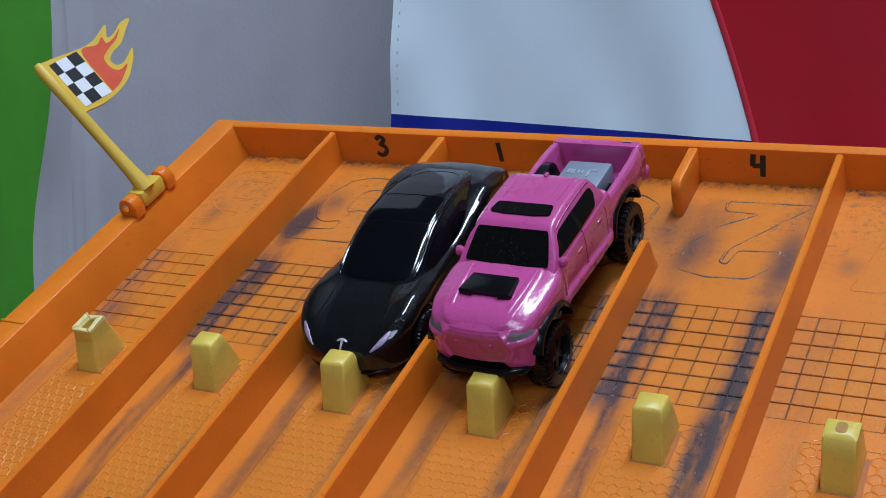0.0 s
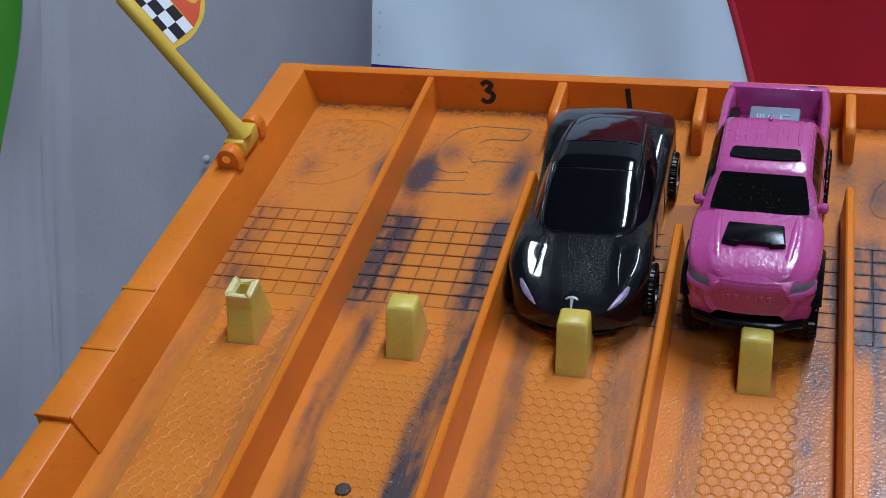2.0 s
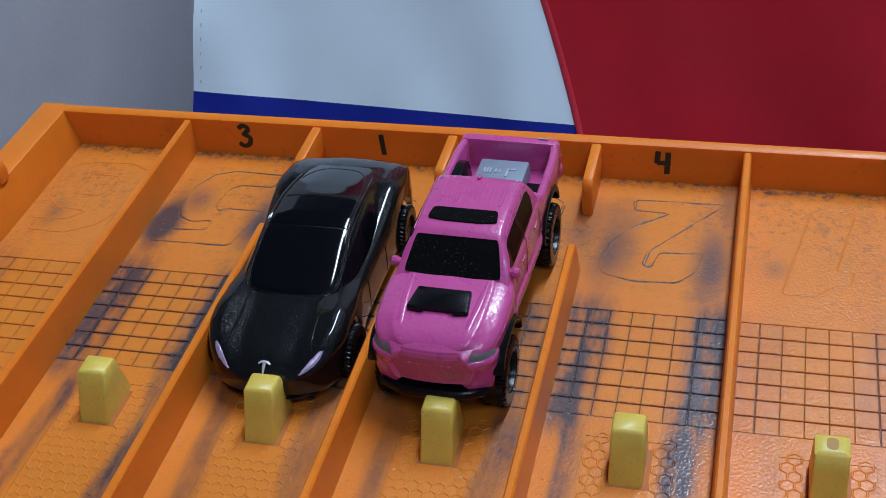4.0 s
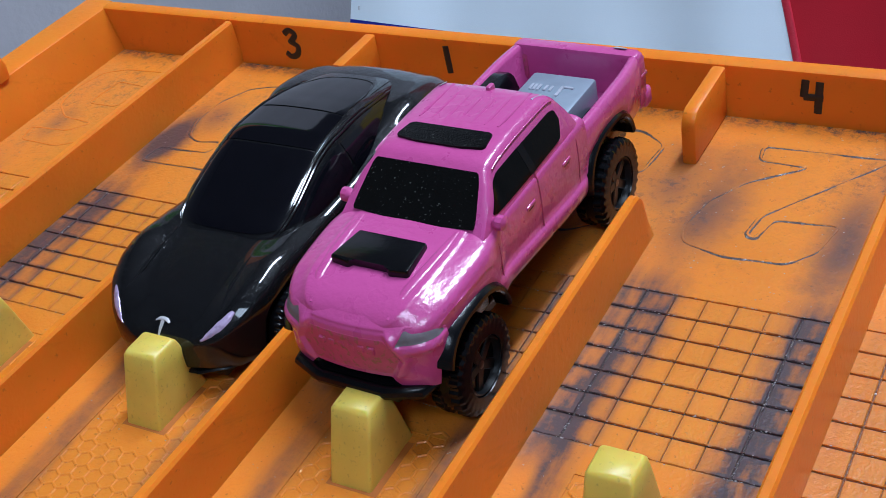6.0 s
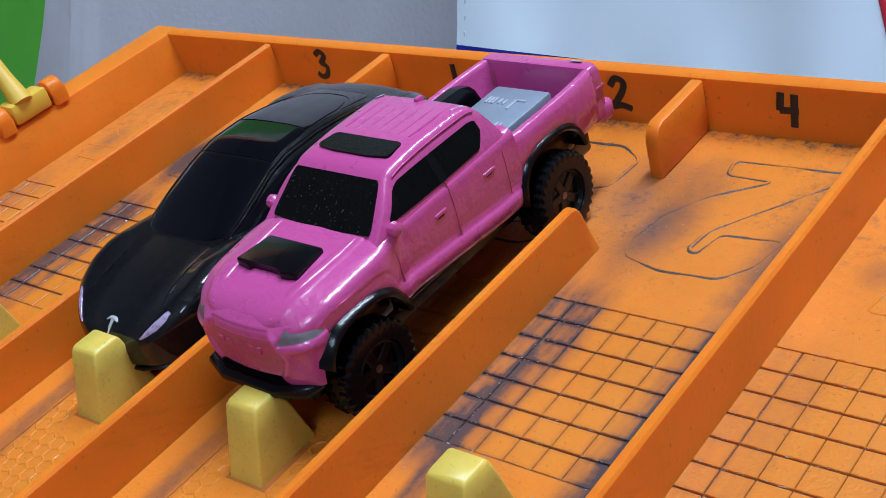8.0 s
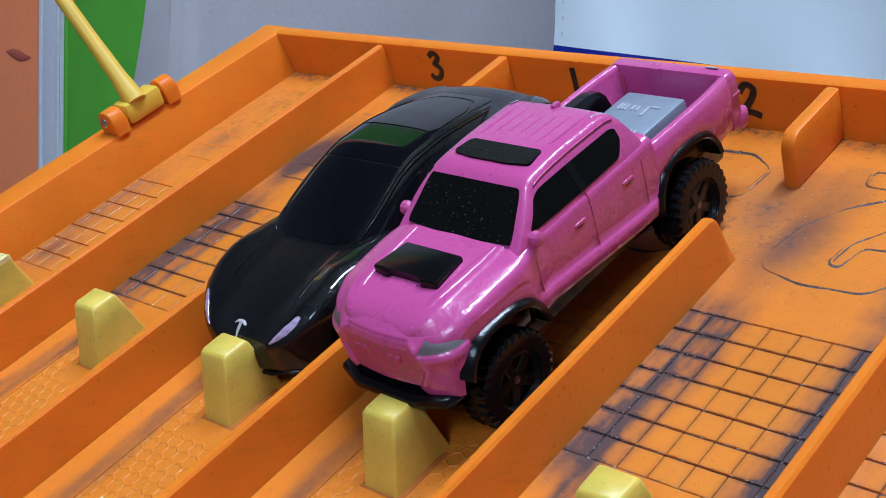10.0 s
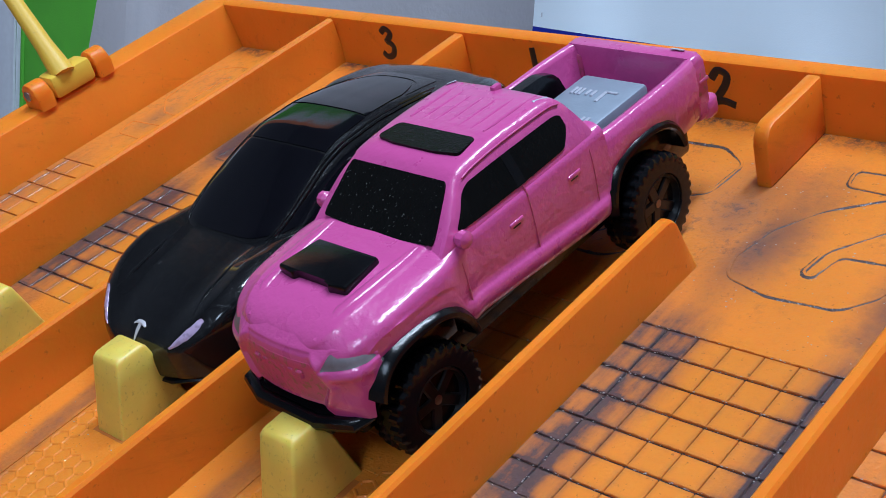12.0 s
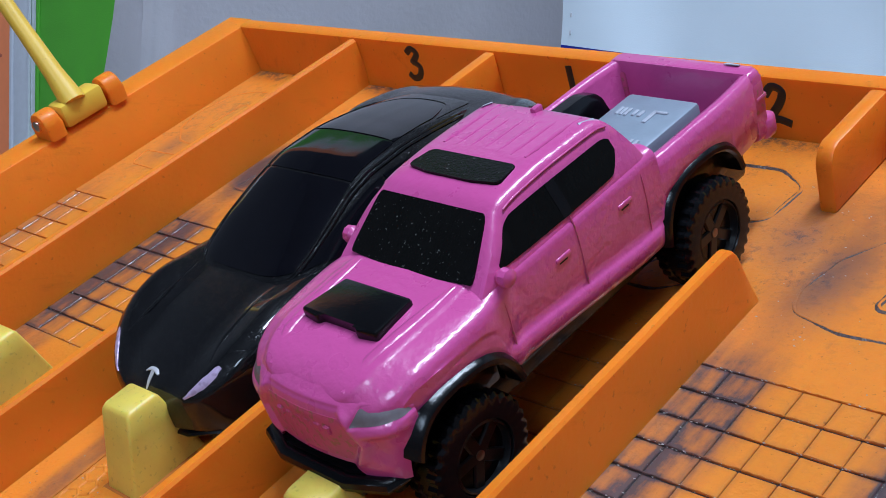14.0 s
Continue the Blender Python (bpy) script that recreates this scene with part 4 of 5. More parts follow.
def smooth_ring(half, y, oy):
    c = curve([(x, z, 0) for x, z in half], 30)
    return [(p[0], y - oy, p[1]) for p in c] + [(-p[0], y - oy, p[1]) for p in c[-2::-1]]


bm = bmesh.new()
loft(bm, [smooth_ring(truck_half(y), y, TY) for y in stations(-106.0, -49.5, 90)])
# cargo bed: outer sides, rounded rail, inner walls and floor
RAIL, BEDF = 25.6, 17.0


def bed_half(y):
    w = along(T_W, y)
    zb = arch(y, 14.5)
    return [(w - 1.1, zb), (w - 0.3, min(zb + 1.0, 22.0)), (w, max(zb + 1.2, 20.5)), (w - 0.1, RAIL - 1.5), (w - 0.5, RAIL - 0.35), (w - 1.2, RAIL), (w - 2.0, RAIL - 0.2), (w - 2.4, RAIL - 1.0), (w - 2.6, BEDF + 0.5), (w - 3.0, BEDF), (0, BEDF)]


loft(bm, [full_ring(bed_half(y), y) for y in stations(-51.0, -24.2, 60)])
# tailgate with rounded top and a step behind
w = 13.3
prism(bm, rounded([(-w, 14.0), (w, 14.0), (w, RAIL + 0.1), (-w, RAIL + 0.1)], 1.2), "y", -24.8 - TY, -22.2 - TY, 0.5)
box(bm, -13.5, 13.5, -23.2 - TY, -19.8 - TY, 13.4, 17.4, 0.9)
part("body", bm, PINK, truck, smooth=50)

# cab: sloping screen, flat ribbed roof
C_ROOF = [(-85.6, 26.4), (-84.6, 27.3), (-77.4, 33.4), (-75.8, 34.2), (-73, 34.6), (-66, 34.9), (-57, 34.7), (-54.6, 34.1), (-53.2, 32.3), (-50.6, 26.0)]
C_W = [(-85.6, 12.0), (-80, 11.6), (-77, 10.9), (-70, 10.7), (-57, 10.7), (-50.6, 11.6)]


def cab_half(y):
    top, w = along(C_ROOF, y), along(C_W, y)
    base = 13.5
    h = max(0.2, top - 26.0)
    k = min(1, h / 7.6)
    wt = base + (w - base) * k
    return [(base, 26.0), (base - 0.3 * k, 26.0 + h * 0.25), (wt + 0.55 * k, 26 + h * 0.72), (wt, 26 + h * 0.90), (wt - 0.5, 26 + h * 0.975), (wt - 1.3, top), (wt * 0.6, top + 0.12), (wt * 0.3, top + 0.2), (0, top + 0.22)]


bm = bmesh.new()
loft(bm, [full_ring(cab_half(y), y) for y in stations(-85.6, -50.6, 80)])
part("cab", bm, PINK, truck, smooth=40)
for k in range(-3, 4):                     # ribs on the rear half of the roof
    bm = bmesh.new()
    sweep(bm, [(k * 2.5, y - TY, along(C_ROOF, y) + 0.12) for y in (-67, -65, -60, -55.4)], [0.2, 0.5, 0.5, 0.35], 8, flat=0.5)
    part("roof_rib", bm, PINK, truck)
bm = bmesh.new()
box(bm, -0.5, 0.5, -56.6 - TY, -54.8 - TY, 34.0, 35.5, 0.3)
part("roof_lamp", bm, PINK, truck)
for s in (-1, 1):                          # drip rail above the doors
    bm = bmesh.new()
    sweep(bm, [(s * (along(C_W, y) + 0.15), y - TY, 26 + (along(C_ROOF, y) - 26) * 0.90) for y in stations(-76.2, -54.8, 16)], 0.13, 8)
    part("drip_rail", bm, PINK, truck)


def screen_point(u, v):
    """On the windscreen: u across, v from its foot to its head."""
    y = -85.0 + 7.4 * v
    z = 26.9 + 6.45 * v
    return Vector((u, y - TY - 0.12, z + 0.12))


bm = bmesh.new()
patch(bm, [screen_point(u, v) for u, v in rounded([(-11.6, 0.05), (-5, 0.0), (5, 0.0), (11.6, 0.05), (9.8, 0.98), (-9.8, 0.98)], 0.5, 3)], 0.25)
part("windscreen", bm, GLASSBLACK, truck, "black windscreen with pale specks")
bm = bmesh.new()
prism(bm, rounded([(-8.4, -73.4 - TY), (-4, -74.1 - TY), (4, -74.1 - TY), (8.4, -73.4 - TY), (7.8, -69.0 - TY), (-7.8, -69.0 - TY)], 0.8), "z", 34.2, 35.1, 0.1, 1)
part("sunroof", bm, GLASSBLACK, truck, "black sunroof panel")


def side_x(y, z):
    """How far out the cab's side stands at that height."""
    h = cab_half(y)
    for (x0, z0), (x1, z1) in zip(h, h[1:]):
        if z0 <= z <= z1 and z1 > z0:
            return x0 + (x1 - x0) * (z - z0) / (z1 - z0)
    return h[3][0]


for s in (-1, 1):
    for y0, y1, foot, head in ((-81.0, -68.0, [(-81, 28.1), (-80, 27.8), (-68, 27.7)], [(-81, 28.4), (-79.2, 30.0), (-77.0, 31.8), (-75.4, 32.4), (-68, 32.5)]),
                               (-67.5, -55.4, [(-67.5, 27.7), (-58.4, 27.9), (-56.4, 29.2), (-55.2, 30.6)], [(-67.5, 32.5), (-57.2, 32.4), (-56.0, 32.2), (-55.2, 31.7)])):
        bm = bmesh.new()
        rings = []
        for y in stations(y0, y1, 22):
            z0, z1 = along(foot, y), along(head, y)
            rings.append([(s * (side_x(y, z0 + (z1 - z0) * f) + 0.14), y - TY, z0 + (z1 - z0) * f) for f in (0, 0.2, 0.4, 0.6, 0.8, 1)])
        loft(bm, rings, caps=False)
        bmesh.ops.solidify(bm, geom=bm.faces[:], thickness=0.4 * s)
        bmesh.ops.recalc_face_normals(bm, faces=bm.faces[:])
        part("side_window", bm, SIDEGLASS, truck, "black side window")
    bm = bmesh.new()
    loft(bm, [[(s * (side_x(y, z) + 0.2), y - TY, z) for z in (27.7, 29, 30.5, 31.6, 32.5)] for y in (-68.7, -67.8, -66.9)], caps=False)
    bmesh.ops.solidify(bm, geom=bm.faces[:], thickness=0.4 * s)
    bmesh.ops.recalc_face_normals(bm, faces=bm.faces[:])
    part("window_pillar", bm, TRIM, truck, "black pillar between the windows")
    # mirror
    bm = bmesh.new()
    sweep(bm, [(s * x, y - TY, z) for x, y, z in ((12.4, -81.4, 26.8), (13.4, -81.6, 27.2), (14.4, -81.8, 27.5), (15.2, -81.8, 27.5), (15.6, -81.8, 27.5))], [0.7, 0.9, 1.35, 1.25, 0.5], 10)
    part("door_mirror", bm, PINK, truck)
    # handles, door gaps, rocker rail
    for y in (-71.0, -57.6):
        bm = bmesh.new()
        box(bm, *sorted((s * 13.4, s * 14.1)), y - 1.5 - TY, y + 1.5 - TY, 23.0, 23.8, 0.25)
        part("door_handle", bm, PINK, truck)
        # near-black strip for the shadow under the handle
        bm = bmesh.new()
        box(bm, *sorted((s * 13.5, s * 14.0)), y - 0.9 - TY, y + 0.7 - TY, 22.75, 23.02, 0.05, seg=1)
        part("handle_shadow", bm, SEAM, truck)
    for y, z0, z1 in ((-67.6, 14.4, 28.0), (-53.2, 16.0, 27.0), (-83.0, 15.0, 26.0)):
        bm = bmesh.new()
        sweep(bm, [(s * (along(T_W, y) - k), y - TY, z) for z, k in ((z0, 0.35), ((z0 * 2 + z1) / 3, 0.05), ((z0 + z1 * 2) / 3, 0.02), (z1 - 2, 0.12), (z1 - 0.6, 0.5))], 0.15, 6, up=(0, 1, 0))
        part("panel_gap", bm, PINKWORN, truck)
    # black flares round the wheels
    for c in (FW, RW):
        bm = bmesh.new()
        line = []
        for a in np.linspace(0.55 if c == FW else 0.30, math.pi - 0.45, 26):
            ca, sa = math.cos(a), math.sin(a)
            k = (abs(ca) ** 2.9 + abs(sa) ** 2.9) ** (-1 / 2.9)
            line.append((s * (14.7 if c == FW else 13.5), c - TY - 9.5 * ca * k, 8.3 + 11.7 * sa * k))
        rings = []
        for i, p in enumerate(line):
            q = Vector((0, p[1] - (c - TY), p[2] - 8.3)).normalized()
            rings.append([tuple(Vector(p) + q * a + Vector((s * b, 0, 0))) for a, b in ((-0.2, -1.6), (-0.1, 0.9), (0.25, 1.25), (0.8, 1.15), (1.3, 0.6), (1.7, -1.0))])
        loft(bm, rings, ring_closed=True)
        part("wheel_flare", bm, TRIM, truck, "black plastic wheel-arch flare", smooth=30)
    bm = bmesh.new()
    # creases on the hood
    sweep(bm, [(s * x, y - TY, along(T_TOP, y) + 0.1) for x, y in ((8.9, -85.6), (8.8, -90), (8.5, -95), (7.9, -100), (7.0, -104.8))], [0.3, 0.8, 0.95, 0.9, 0.3], 10, flat=0.34)
    part("front_crease", bm, PINK, truck)
    bm = bmesh.new()
    box(bm, *sorted((s * 10.2, s * 13.45)), -25.2 - TY, -21.9 - TY, 18.4, 23.8, 0.6)
    box(bm, *sorted((s * 10.0, s * 13.6)), -24.4 - TY, -21.7 - TY, 20.6, 21.5, 0.3)
    part("tail_lamp", bm, PINKWORN, truck)
# nose: one skin from wheel arch to wheel arch, with grille, ridges and lamp pockets worked into it
PLAN = curve([(-15.5, -96.5, 0), (-15.2, -100, 0), (-14.1, -103.2, 0), (-11.6, -105.6, 0), (-7, -107.1, 0), (0, -107.7, 0), (7, -107.1, 0), (11.6, -105.6, 0), (14.1, -103.2, 0), (15.2, -100, 0), (15.5, -96.5, 0)], 161)
ARC = [0.0]
for a, b in zip(PLAN, PLAN[1:]):
    ARC.append(ARC[-1] + float(np.linalg.norm(b - a)))
ARC = [a - ARC[80] for a in ARC]
PLAN_X, PLAN_Y = [q[0] for q in PLAN], [q[1] for q in PLAN]


def ease(lo, hi, value):
    f = min(1.0, max(0.0, (value - lo) / (hi - lo)))
    return f * f * (3 - 2 * f)


def lamp_low(a):
    return 20.7 + (a - 9.0) * 0.06


def lamp_high(a):
    return lamp_low(a) + 2.1 * min(1.0, max(0.05, (a - 8.6) / 1.6)) * min(1.0, max(0.05, (17.9 - a) / 2.2))


def grille_half(z):
    return float(np.interp(z, (14.0, 18.0, 22.2), (7.3, 9.4, 7.0)))


def nose_point(arc, z, proud=0.0):
    """On the nose: arc is the way round it from the middle, z the height."""
    (x, x1), (y, y1) = (np.interp((arc, arc + 0.2), ARC, q).tolist() for q in (PLAN_X, PLAN_Y))
    out = Vector((y1 - y, -(x1 - x))).normalized()
    a = abs(arc)
    depth = max(0.0, (z - 20.4) / 3.6) ** 2 * 2.6 + max(0.0, (15.0 - z) / 4.5) ** 2 * 0.9
    d = a - grille_half(z)
    tall = ease(13.8, 15.4, z) * ease(23.2, 21.8, z)
    depth += 0.35 * ease(0.5, -0.5, d) * ease(23.0, 22.5, z)
    depth -= 0.40 * math.exp(-((d - 0.7) / 0.8) ** 2) * tall
    depth -= 0.22 * math.exp(-((z - 22.4) / 0.6) ** 2) * ease(7.4, 6.0, a)
    if 8.0 < a < 19:
        depth += 0.3 * ease(lamp_low(a) - 0.2, lamp_low(a) + 0.3, z) * ease(lamp_high(a) + 0.3, lamp_high(a) - 0.2, z)
        depth -= 0.40 * math.exp(-((z - lamp_low(a) + 1.0) / 0.7) ** 2) * ease(9.0, 10.6, a) * ease(17.0, 14.5, a)
    depth += 0.35 * math.exp(-((a - 12.0) / 1.5) ** 2 - ((z - 17.0) / 1.4) ** 2) + 0.45 * ease(15.8, 18.0, a)
    return (x + out.x * (proud - depth), y + out.y * (proud - depth) - TY, z)


def nose_foot(arc):
    a = abs(arc)
    low = 14.5 - 2.1 * ease(6.8, 9.6, a)
    y = float(np.interp(arc, ARC, PLAN_Y))
    return max(low, arch(y, 10.0, 9.8)) if y > -103.9 else low


def nose_patch(name, arcs, foot, head, proud, mat, label="", rows=36):
    bm = bmesh.new()
    loft(bm, [[nose_point(a, foot(a) + (head(a) - foot(a)) * k / rows, proud) for k in range(rows + 1)] for a in arcs], caps=False)
    bmesh.ops.solidify(bm, geom=bm.faces[:], thickness=0.5)
    return part(name, bm, mat, truck, label, smooth=60)


nose_patch("nose", stations(-18.0, 18.0, 140), nose_foot, lambda a: 24.0, 0.0, PINK, rows=56)
nose_patch("grille", stations(-8.8, 8.8, 60), lambda a: 15.2 if abs(a) < 7.2 else 15.2 + (abs(a) - 7.2) * 1.6, lambda a: 21.4 if abs(a) < 6.8 else 21.4 - (abs(a) - 6.8) * 1.5, 0.06, PINKWORN, "grille with the pink worn to a dull brown")
for k in range(6):
    bm = bmesh.new()
    x = -4.5 + k * 1.8
    box(bm, x - 0.6, x + 0.6, -107.5 - TY, -106.4 - TY, 18.6, 20.0, 0.2, seg=1)
    part("grille_bar", bm, PINKWORN, truck)
for s in (-1, 1):
    nose_patch("headlamp", [s * a for a in stations(8.9, 17.6, 30)], lambda a: lamp_low(abs(a)) + 0.15, lambda a: lamp_high(abs(a)) - 0.1, 0.08, LAMP, "headlamp rubbed down to dull metal", rows=8)
bm = bmesh.new()
sweep(bm, [(x, y - TY, 12.1) for x, y in ((-12.4, -103.6), (-11.4, -105.9), (-6, -108.0), (6, -108.0), (11.4, -105.9), (12.4, -103.6))], [0.7, 1.3, 1.3, 1.3, 1.3, 0.7], 10, flat=0.85)
box(bm, -8.6, 8.6, -108.3 - TY, -103 - TY, 10.6, 13.0, 0.6)
part("front_bumper", bm, TRIM, truck, "black plastic front bumper")
# chassis and inner wells
bm = bmesh.new()
box(bm, -9.4, 9.4, -104 - TY, -24 - TY, 7.5, 14.6, 0.8)
part("chassis", bm, TRIM, truck, "black plastic chassis")
bm = bmesh.new()
box(bm, -11.4, 11.4, -84 - TY, -52 - TY, 11.4, 15.0, 0.8)
part("sill", bm, TRIM, truck, "black plastic sill")
for c in (FW, RW):
    bm = bmesh.new()
    box(bm, -12.4, 12.4, c - 8.6 - TY, c + 8.6 - TY, 13.5, 18.4, 0.5)
    part("wheel_well", bm, TRIM, truck, "black wheel well")
# hood scoop
bm = bmesh.new()
prism(bm, rounded([(-6.5, -90.2 - TY), (6.2, -90.2 - TY), (7.0, -97.6 - TY), (3.6, -98.1 - TY), (3.2, -97.4 - TY), (-3.4, -97.4 - TY), (-3.8, -98.1 - TY), (-7.4, -97.6 - TY)], 0.5, 3), "z", 25.6, 27.9, 0.4)
part("hood_scoop", bm, TRIM, truck, "black hood scoop")
# load in the bed: cast metal box, black roll of trim behind the cab
bm = bmesh.new()
box(bm, -6.8, 6.4, -48.5 - TY, -28.6 - TY, 16.5, 22.5, 0.7)
box_part = part("cargo_box", bm, CAST, truck, "bare grey metal box moulded in the bed")
# raised marks in a paler metal, their glint put into the colour
for x, y0, y1, wide in ((-4.6, -35.4, -33.2, 0.3), (-3.8, -35.4, -33.2, 0.3), (-3.0, -35.4, -33.2, 0.3), (-1.6, -35.2, -33.4, 0.3), (-0.5, -35.2, -33.4, 0.3), (1.5, -36.6, -33.0, 0.35), (2.6, -33.6, -33.0, 1.2), (3.2, -43.0, -41.4, 0.3), (4.2, -43.0, -41.4, 0.3)):
    bm = bmesh.new()
    box(bm, x - wide, x + wide, y0 - TY, y1 - TY, 22.3, 22.75, 0.12, seg=1)
    part("raised_mark", bm, CHIP_GLINT, box_part)
bm = bmesh.new()
prism(bm, rounded([(-50.6 - TY, 17), (-50.6 - TY, 25.9), (-36.5 - TY, 25.7), (-33.0 - TY, 24.4), (-30.0 - TY, 17)], 1.2), "x", -11.4, -9.2, 0.4)
part("bed_brace", bm, TRIM, truck, "black brace in the front of the bed")
# chipped paint
for pts in ([(8.6, -57.4, 34.3), (9.9, -57.6, 33.6), (10.3, -54.6, 32.7), (9.2, -54.9, 33.8)], [(7.5, -22.9, 25.85), (10.2, -22.9, 25.85), (10.0, -22.2, 25.6), (7.8, -22.2, 25.7)], [(-9.9, -57.0, 33.8), (-9.2, -56.9, 34.4), (-9.1, -55.0, 34.0), (-9.8, -55.0, 33.1)]):
    bm = bmesh.new()
    patch(bm, [(x, y - TY, z + (0.55 if z > 30 else 0.1)) for x, y, z in pts], 0.12)
    part("paint_chip", bm, CHIP_GLINT, truck, "chip of bare metal")
for s in (-1, 1):
    for c in (FW, RW):
        wheel(truck, s * 12.4, c - TY, WR, WR, 6.2, s, 30, 5, RUBBER)

# ---- the black sports car ----
KX, KY = 104.6, -68.0
car = thing("toy_sports_car", on_board(KX, KY, 0), "glossy black die-cast toy sports car with lavender headlamps", "toy car")
KF, KR, KWR = -91.0, -41.0, 6.4
K_W = [(-107.8, 5.0), (-107.2, 8.0), (-105.8, 11.0), (-103, 13.9), (-99.5, 15.9), (-94, 17.3), (-86, 17.2), (-74, 16.4), (-62, 16.5), (-50, 17.0), (-42, 17.3), (-34, 17.0), (-28, 15.8), (-24, 13.4), (-21.8, 10.2), (-21, 7.0)]
K_TOP = [(-107.8, 8.6), (-107.2, 10.0), (-105.4, 11.7), (-102, 13.5), (-96, 15.3), (-90, 16.4), (-84, 17.0), (-74, 18), (-60, 19.3), (-50, 20.8), (-42, 21.7), (-36, 21.3), (-31, 20.2), (-27, 18.4), (-23.5, 15.4), (-21, 11.8)]
K_HUMP = [(-107.8, 0.0), (-104, 0.3), (-98, 1.3), (-91, 1.7), (-84, 0.7), (-74, -0.8), (-60, -1.4), (-50, -0.6), (-42, 0.0), (-34, -0.4), (-21, -0.4)]


def car_half(y):
    w, top, hump = along(K_W, y), along(K_TOP, y), along(K_HUMP, y)
    zb = 4.0 if y > -103 else 4.0 + (-103 - y) * 0.4
    for c in (KF, KR):
        d = abs(y - c)
        if d < 7.4:
            zb = max(zb, KWR + math.sqrt(7.4 ** 2 - d * d))
    lo = min(zb, top - 3.0)
    mid = max((lo + top) / 2 - 0.6, lo + 0.8)
    return [(w * 0.93, lo), (w * 0.985, min(lo + 0.9, mid - 0.2)), (w, mid), (w * 0.985, top - 1.9 + hump), (w * 0.92, top - 0.7 + hump), (w * 0.80, top + hump * 1.05), (w * 0.64, top + hump * 0.7), (w * 0.45, top + hump * 0.1 + 0.1), (w * 0.22, top + 0.35), (0, top + 0.4)]


bm = bmesh.new()
loft(bm, [smooth_ring(car_half(y), y, KY) for y in stations(-107.8, -21.0, 120)])
part("body", bm, BLACKPAINT, car, smooth=50)
G_TOP = [(-86.0, 16.6), (-85.0, 17.5), (-80, 20.0), (-74, 22.5), (-68, 24.5), (-62, 25.7), (-56, 25.7), (-50, 25.0), (-44, 23.8), (-38, 22.3), (-32, 20.3), (-27.5, 18.0)]
G_W = [(-86.0, 7.7), (-84.8, 11.4), (-82, 13.4), (-76, 14.3), (-66, 14.5), (-56, 14.3), (-46, 13.6), (-38, 12.4), (-32, 10.2), (-27.5, 7.0)]


def glass_half(y):
    top, w = along(G_TOP, y), along(G_W, y)
    h = top - 15.0
    return [(w + 0.5, 15.0), (w, 15 + h * 0.30), (w * 0.90, 15 + h * 0.62), (w * 0.80, 15 + h * 0.82), (w * 0.66, 15 + h * 0.935), (w * 0.4, 15 + h * 0.985), (0, top)]


bm = bmesh.new()
loft(bm, [smooth_ring(glass_half(y), y, KY) for y in stations(-86.0, -27.5, 90)])
part("cabin", bm, BLACKPAINT, car, "black painted pillars and roof edges", smooth=60)


cabin_lines = {}


def cabin_point(s, y, proud):
    """On the cabin: s is the share of the way from the roof's middle down to a sill."""
    h = cabin_lines.setdefault(round(y, 4), None)
    if h is None:
        h = cabin_lines[round(y, 4)] = curve([(*q, 0) for q in glass_half(y)], 61)
    f = (1 - abs(s)) * 60
    k = min(59, int(f))
    p = h[k] + (h[k + 1] - h[k]) * (f - k)
    t = h[k + 1] - h[k]
    n = np.array((t[1], -t[0])) / max(1e-6, math.hypot(t[0], t[1]))
    return (math.copysign(1, s) * (p[0] + n[0] * proud), y - KY, p[1] + n[1] * proud)


def cabin_panel(name, front, rear, share_front, share_rear, mat, label, middle=0.0, proud=0.14):
    """A pane on the cabin between two curved ends; front and rear give y for u from -1 to 1."""
    bm = bmesh.new()
    rings = []
    for j in range(25):
        v = j / 24
        row = []
        for i in range(25):
            u = -1 + i / 12
            y = front(u) + (rear(u) - front(u)) * v
            row.append(cabin_point(middle + u * (share_front + (share_rear - share_front) * v), y, proud))
        rings.append(row)
    loft(bm, rings, caps=False)
    bmesh.ops.solidify(bm, geom=bm.faces[:], thickness=0.3)
    part(name, bm, mat, car, label, smooth=50)


cabin_panel("windscreen", lambda u: -84.9 + 2.6 * abs(u) ** 3, lambda u: -67.4 + 0.5 * abs(u) ** 2, 0.56, 0.37, BLACKGLASS, "glossy black windscreen")
cabin_panel("roof_pane", lambda u: -66.9 + 0.5 * abs(u) ** 2, lambda u: -55.9, 0.36, 0.34, BLACKGLASS, "glossy black roof pane")
cabin_panel("rear_pane", lambda u: -55.4, lambda u: -38.5 - 7.0 * abs(u) ** 3, 0.33, 0.30, BLACKGLASS, "glossy black rear pane with a rounded end")
cabin_panel("hatch", lambda u: -37.9 - 7.0 * abs(u) ** 3, lambda u: -29.5, 0.33, 0.30, BLACKPAINT, "black boot lid", proud=0.1)
for s in (-1, 1):
    cabin_panel("side_window", lambda u: -79.5 + 4.5 * u, lambda u: -62.4, 0.13, 0.15, BLACKGLASS, "glossy black side window", middle=s * 0.71)
    cabin_panel("side_window", lambda u: -61.6, lambda u: -44.0 - 3.0 * abs(u), 0.15, 0.08, BLACKGLASS, "glossy black side window", middle=s * 0.71)
    for share in (0.47, 0.42):
        bm = bmesh.new()
        sweep(bm, [cabin_point(s * (share + 0.16 * max(0.0, (-68 - y) / 17)), y, 0.05) for y in stations(-84.0, -40, 30)], [0.12] + [0.36] * 29 + [0.12], 8)
        part("roof_rail", bm, BLACKPAINT, car)


def on_car(x, y):
    h = curve([(*q, 0) for q in car_half(y)], 80)
    best = min(h, key=lambda q: abs(q[0] - abs(x)) - q[1] * 0.001)
    return best[1]


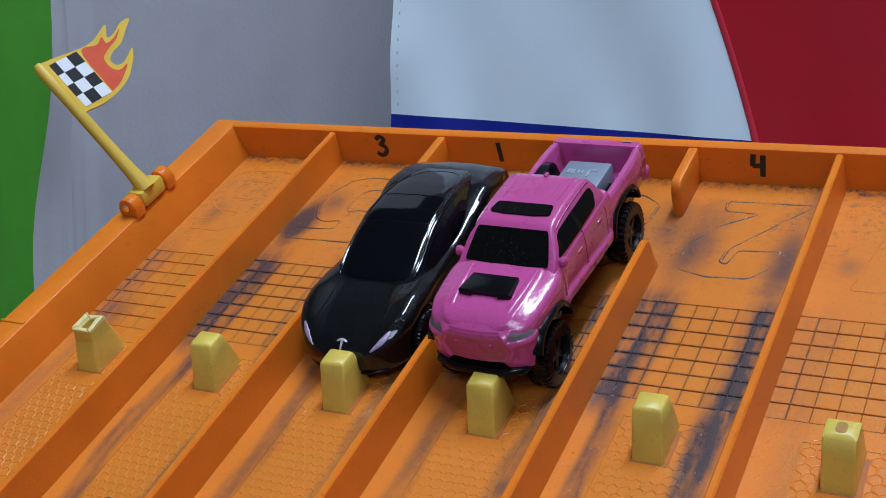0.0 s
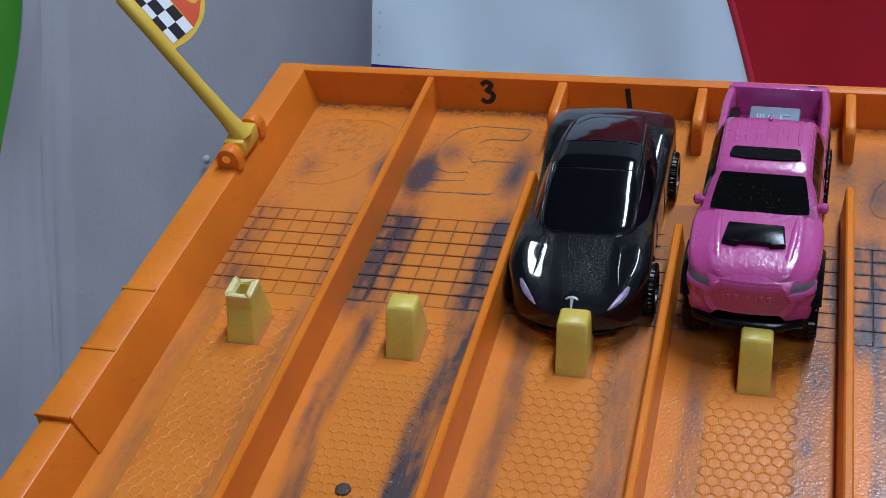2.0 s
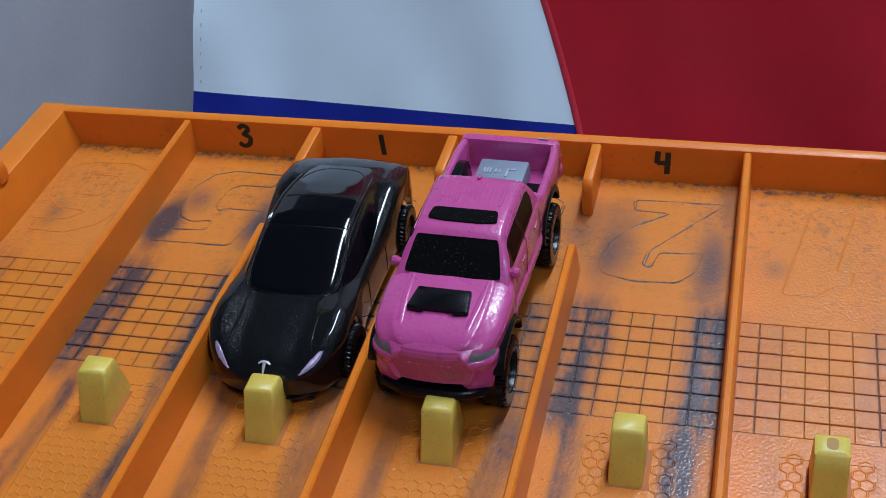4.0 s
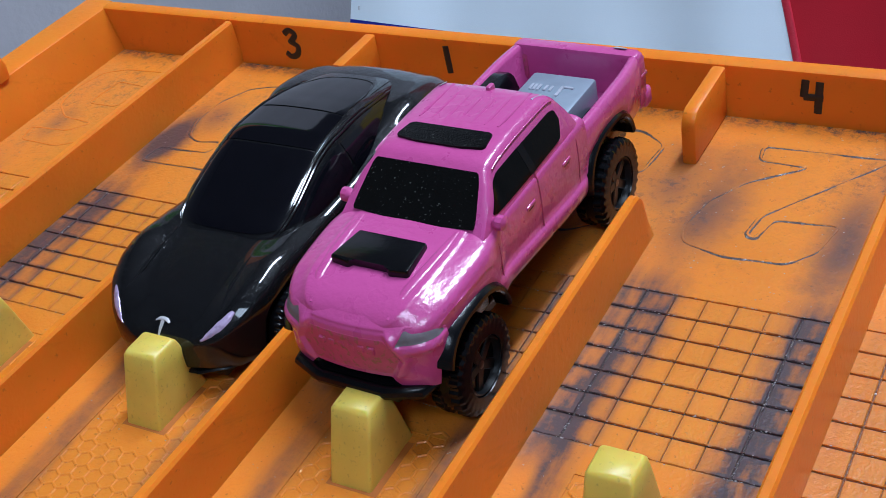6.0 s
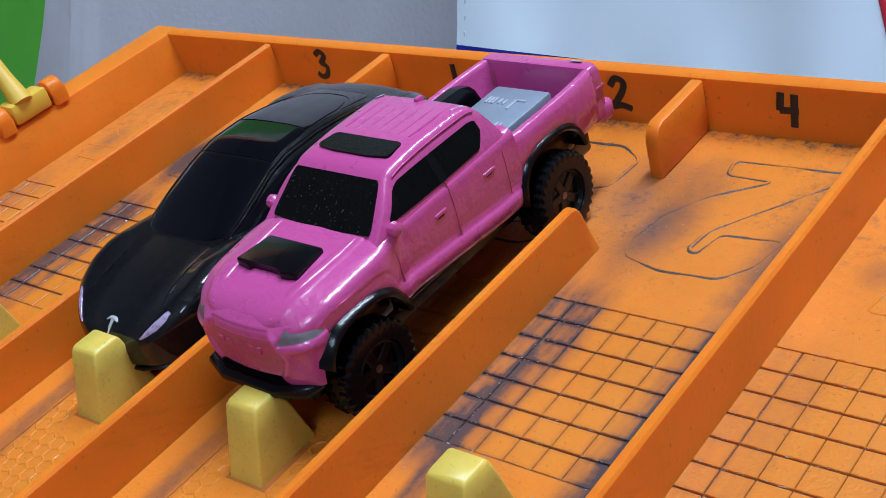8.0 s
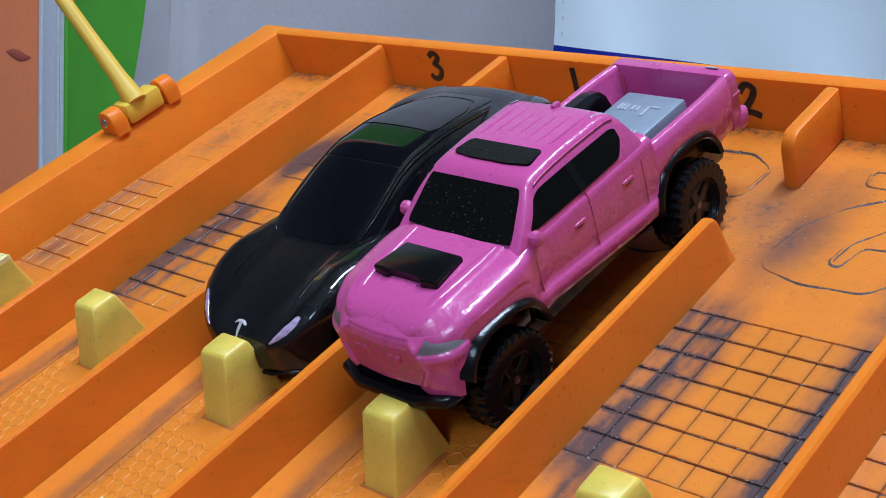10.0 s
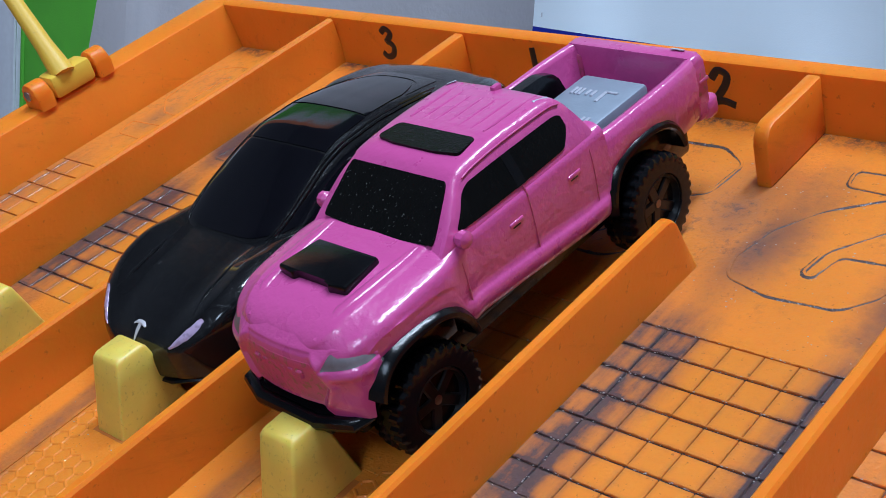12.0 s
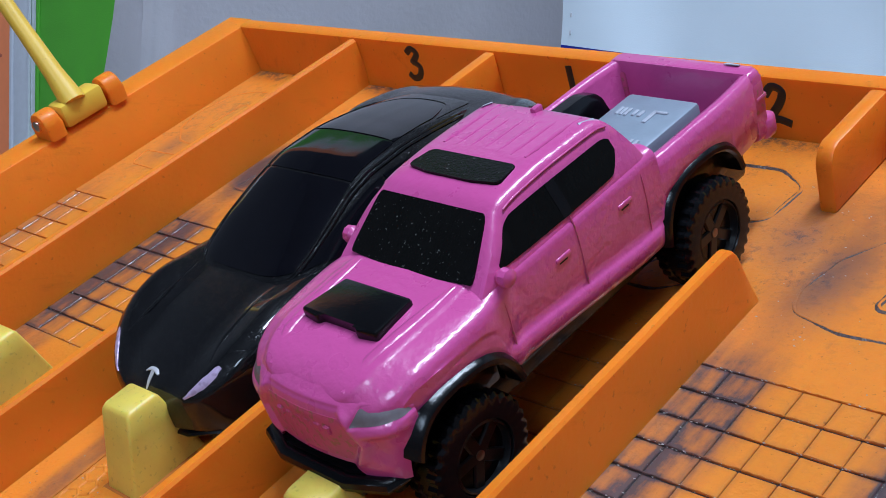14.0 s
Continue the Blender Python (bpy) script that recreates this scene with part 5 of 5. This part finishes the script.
for s in (-1, 1):
    bm = bmesh.new()
    rings = []
    for q in range(11):
        y = -106.2 + q * 0.52
        h = curve([(*p, 0) for p in car_half(y)], 60)
        mid, wide = 0.535 - 0.002 * q, 0.048 * math.sin(math.pi * (q + 0.6) / 11.2) ** 0.6
        ring = []
        for a in (-1, -0.6, 0, 0.6, 1):
            p = h[round((mid + a * wide) * 59)]
            ring.append((s * (p[0] + 0.13), y - 0.08 - KY, p[1] + 0.13 - 0.25 * abs(a) ** 3))
        rings.append(ring)
    loft(bm, rings, caps=False)
    part("headlamp", bm, LAVENDER, car, "lavender painted headlamp")
    # hood creases
    bm = bmesh.new()
    sweep(bm, [(s * x, y - KY, on_car(x, y) + 0.0) for x, y in ((9.8, -86), (9.6, -92), (9.8, -97), (10.6, -101))], [0.15, 0.4, 0.4, 0.15], 8, flat=0.6)
    part("hood_crease", bm, BLACKPAINT, car)
    for y0 in (-73.0, -58.0):
        bm = bmesh.new()
        sweep(bm, [(s * (along(K_W, y0) * k), y0 - KY, z) for z, k in ((5.2, 0.985), (9, 1.0), (13, 1.0), (16, 0.97))], 0.13, 6, up=(0, 1, 0))
        part("door_gap", bm, SEAM, car)
    for c in (KF, KR):
        wheel(car, s * 16.2, c - KY, KWR, KWR, 4.6, s, 34, 10, RUBBER)
# emblem on the nose: a curved bar over a stem
bm = bmesh.new()
sweep(bm, [(x, y - KY, on_car(x, y) + 0.1) for x, y in ((-1.5, -105.0), (-0.8, -104.6), (0, -104.5), (0.8, -104.6), (1.5, -105.0))], [0.2, 0.42, 0.42, 0.42, 0.2], 8, flat=0.5)
sweep(bm, [(0, y - KY, on_car(0, y) + 0.1) for y in (-104.8, -106, -107)], [0.42, 0.34, 0.16], 8, flat=0.5)
part("emblem", bm, SILVER, car, "pale printed nose emblem")
# splitter, side skirts and floor
bm = bmesh.new()
sweep(bm, [(x, y - KY, 4.6) for x, y in ((-13.4, -100), (-11.3, -104.2), (-7, -106.8), (0, -107.4), (7, -106.8), (11.3, -104.2), (13.4, -100))], 0.9, 8, flat=0.55)
box(bm, -11, 11, -105 - KY, -30 - KY, 2.6, 6.5, 0.5)
part("splitter", bm, TRIM, car, "black chassis and front splitter")

# ---- the raised squares, lane by lane ----
for lane in (0, 1, 4, 5):
    for x, y, w, d in lane_cells(lane):
        ob = new("tile", tile_mesh(w, d))
        ob.parent = track
        ob.matrix_basis = pose(x * MM, y * MM, 0)
for lane in (2, 3):
    bm = bmesh.new()
    for x, y, w, d in lane_cells(lane):
        box(bm, x - w / 2, x + w / 2, y - d / 2, y + d / 2, -0.6, 0.0)
    tagged(part("tile_field", bm, LANE, track, "raised squares under the cars"), kind="stuff")
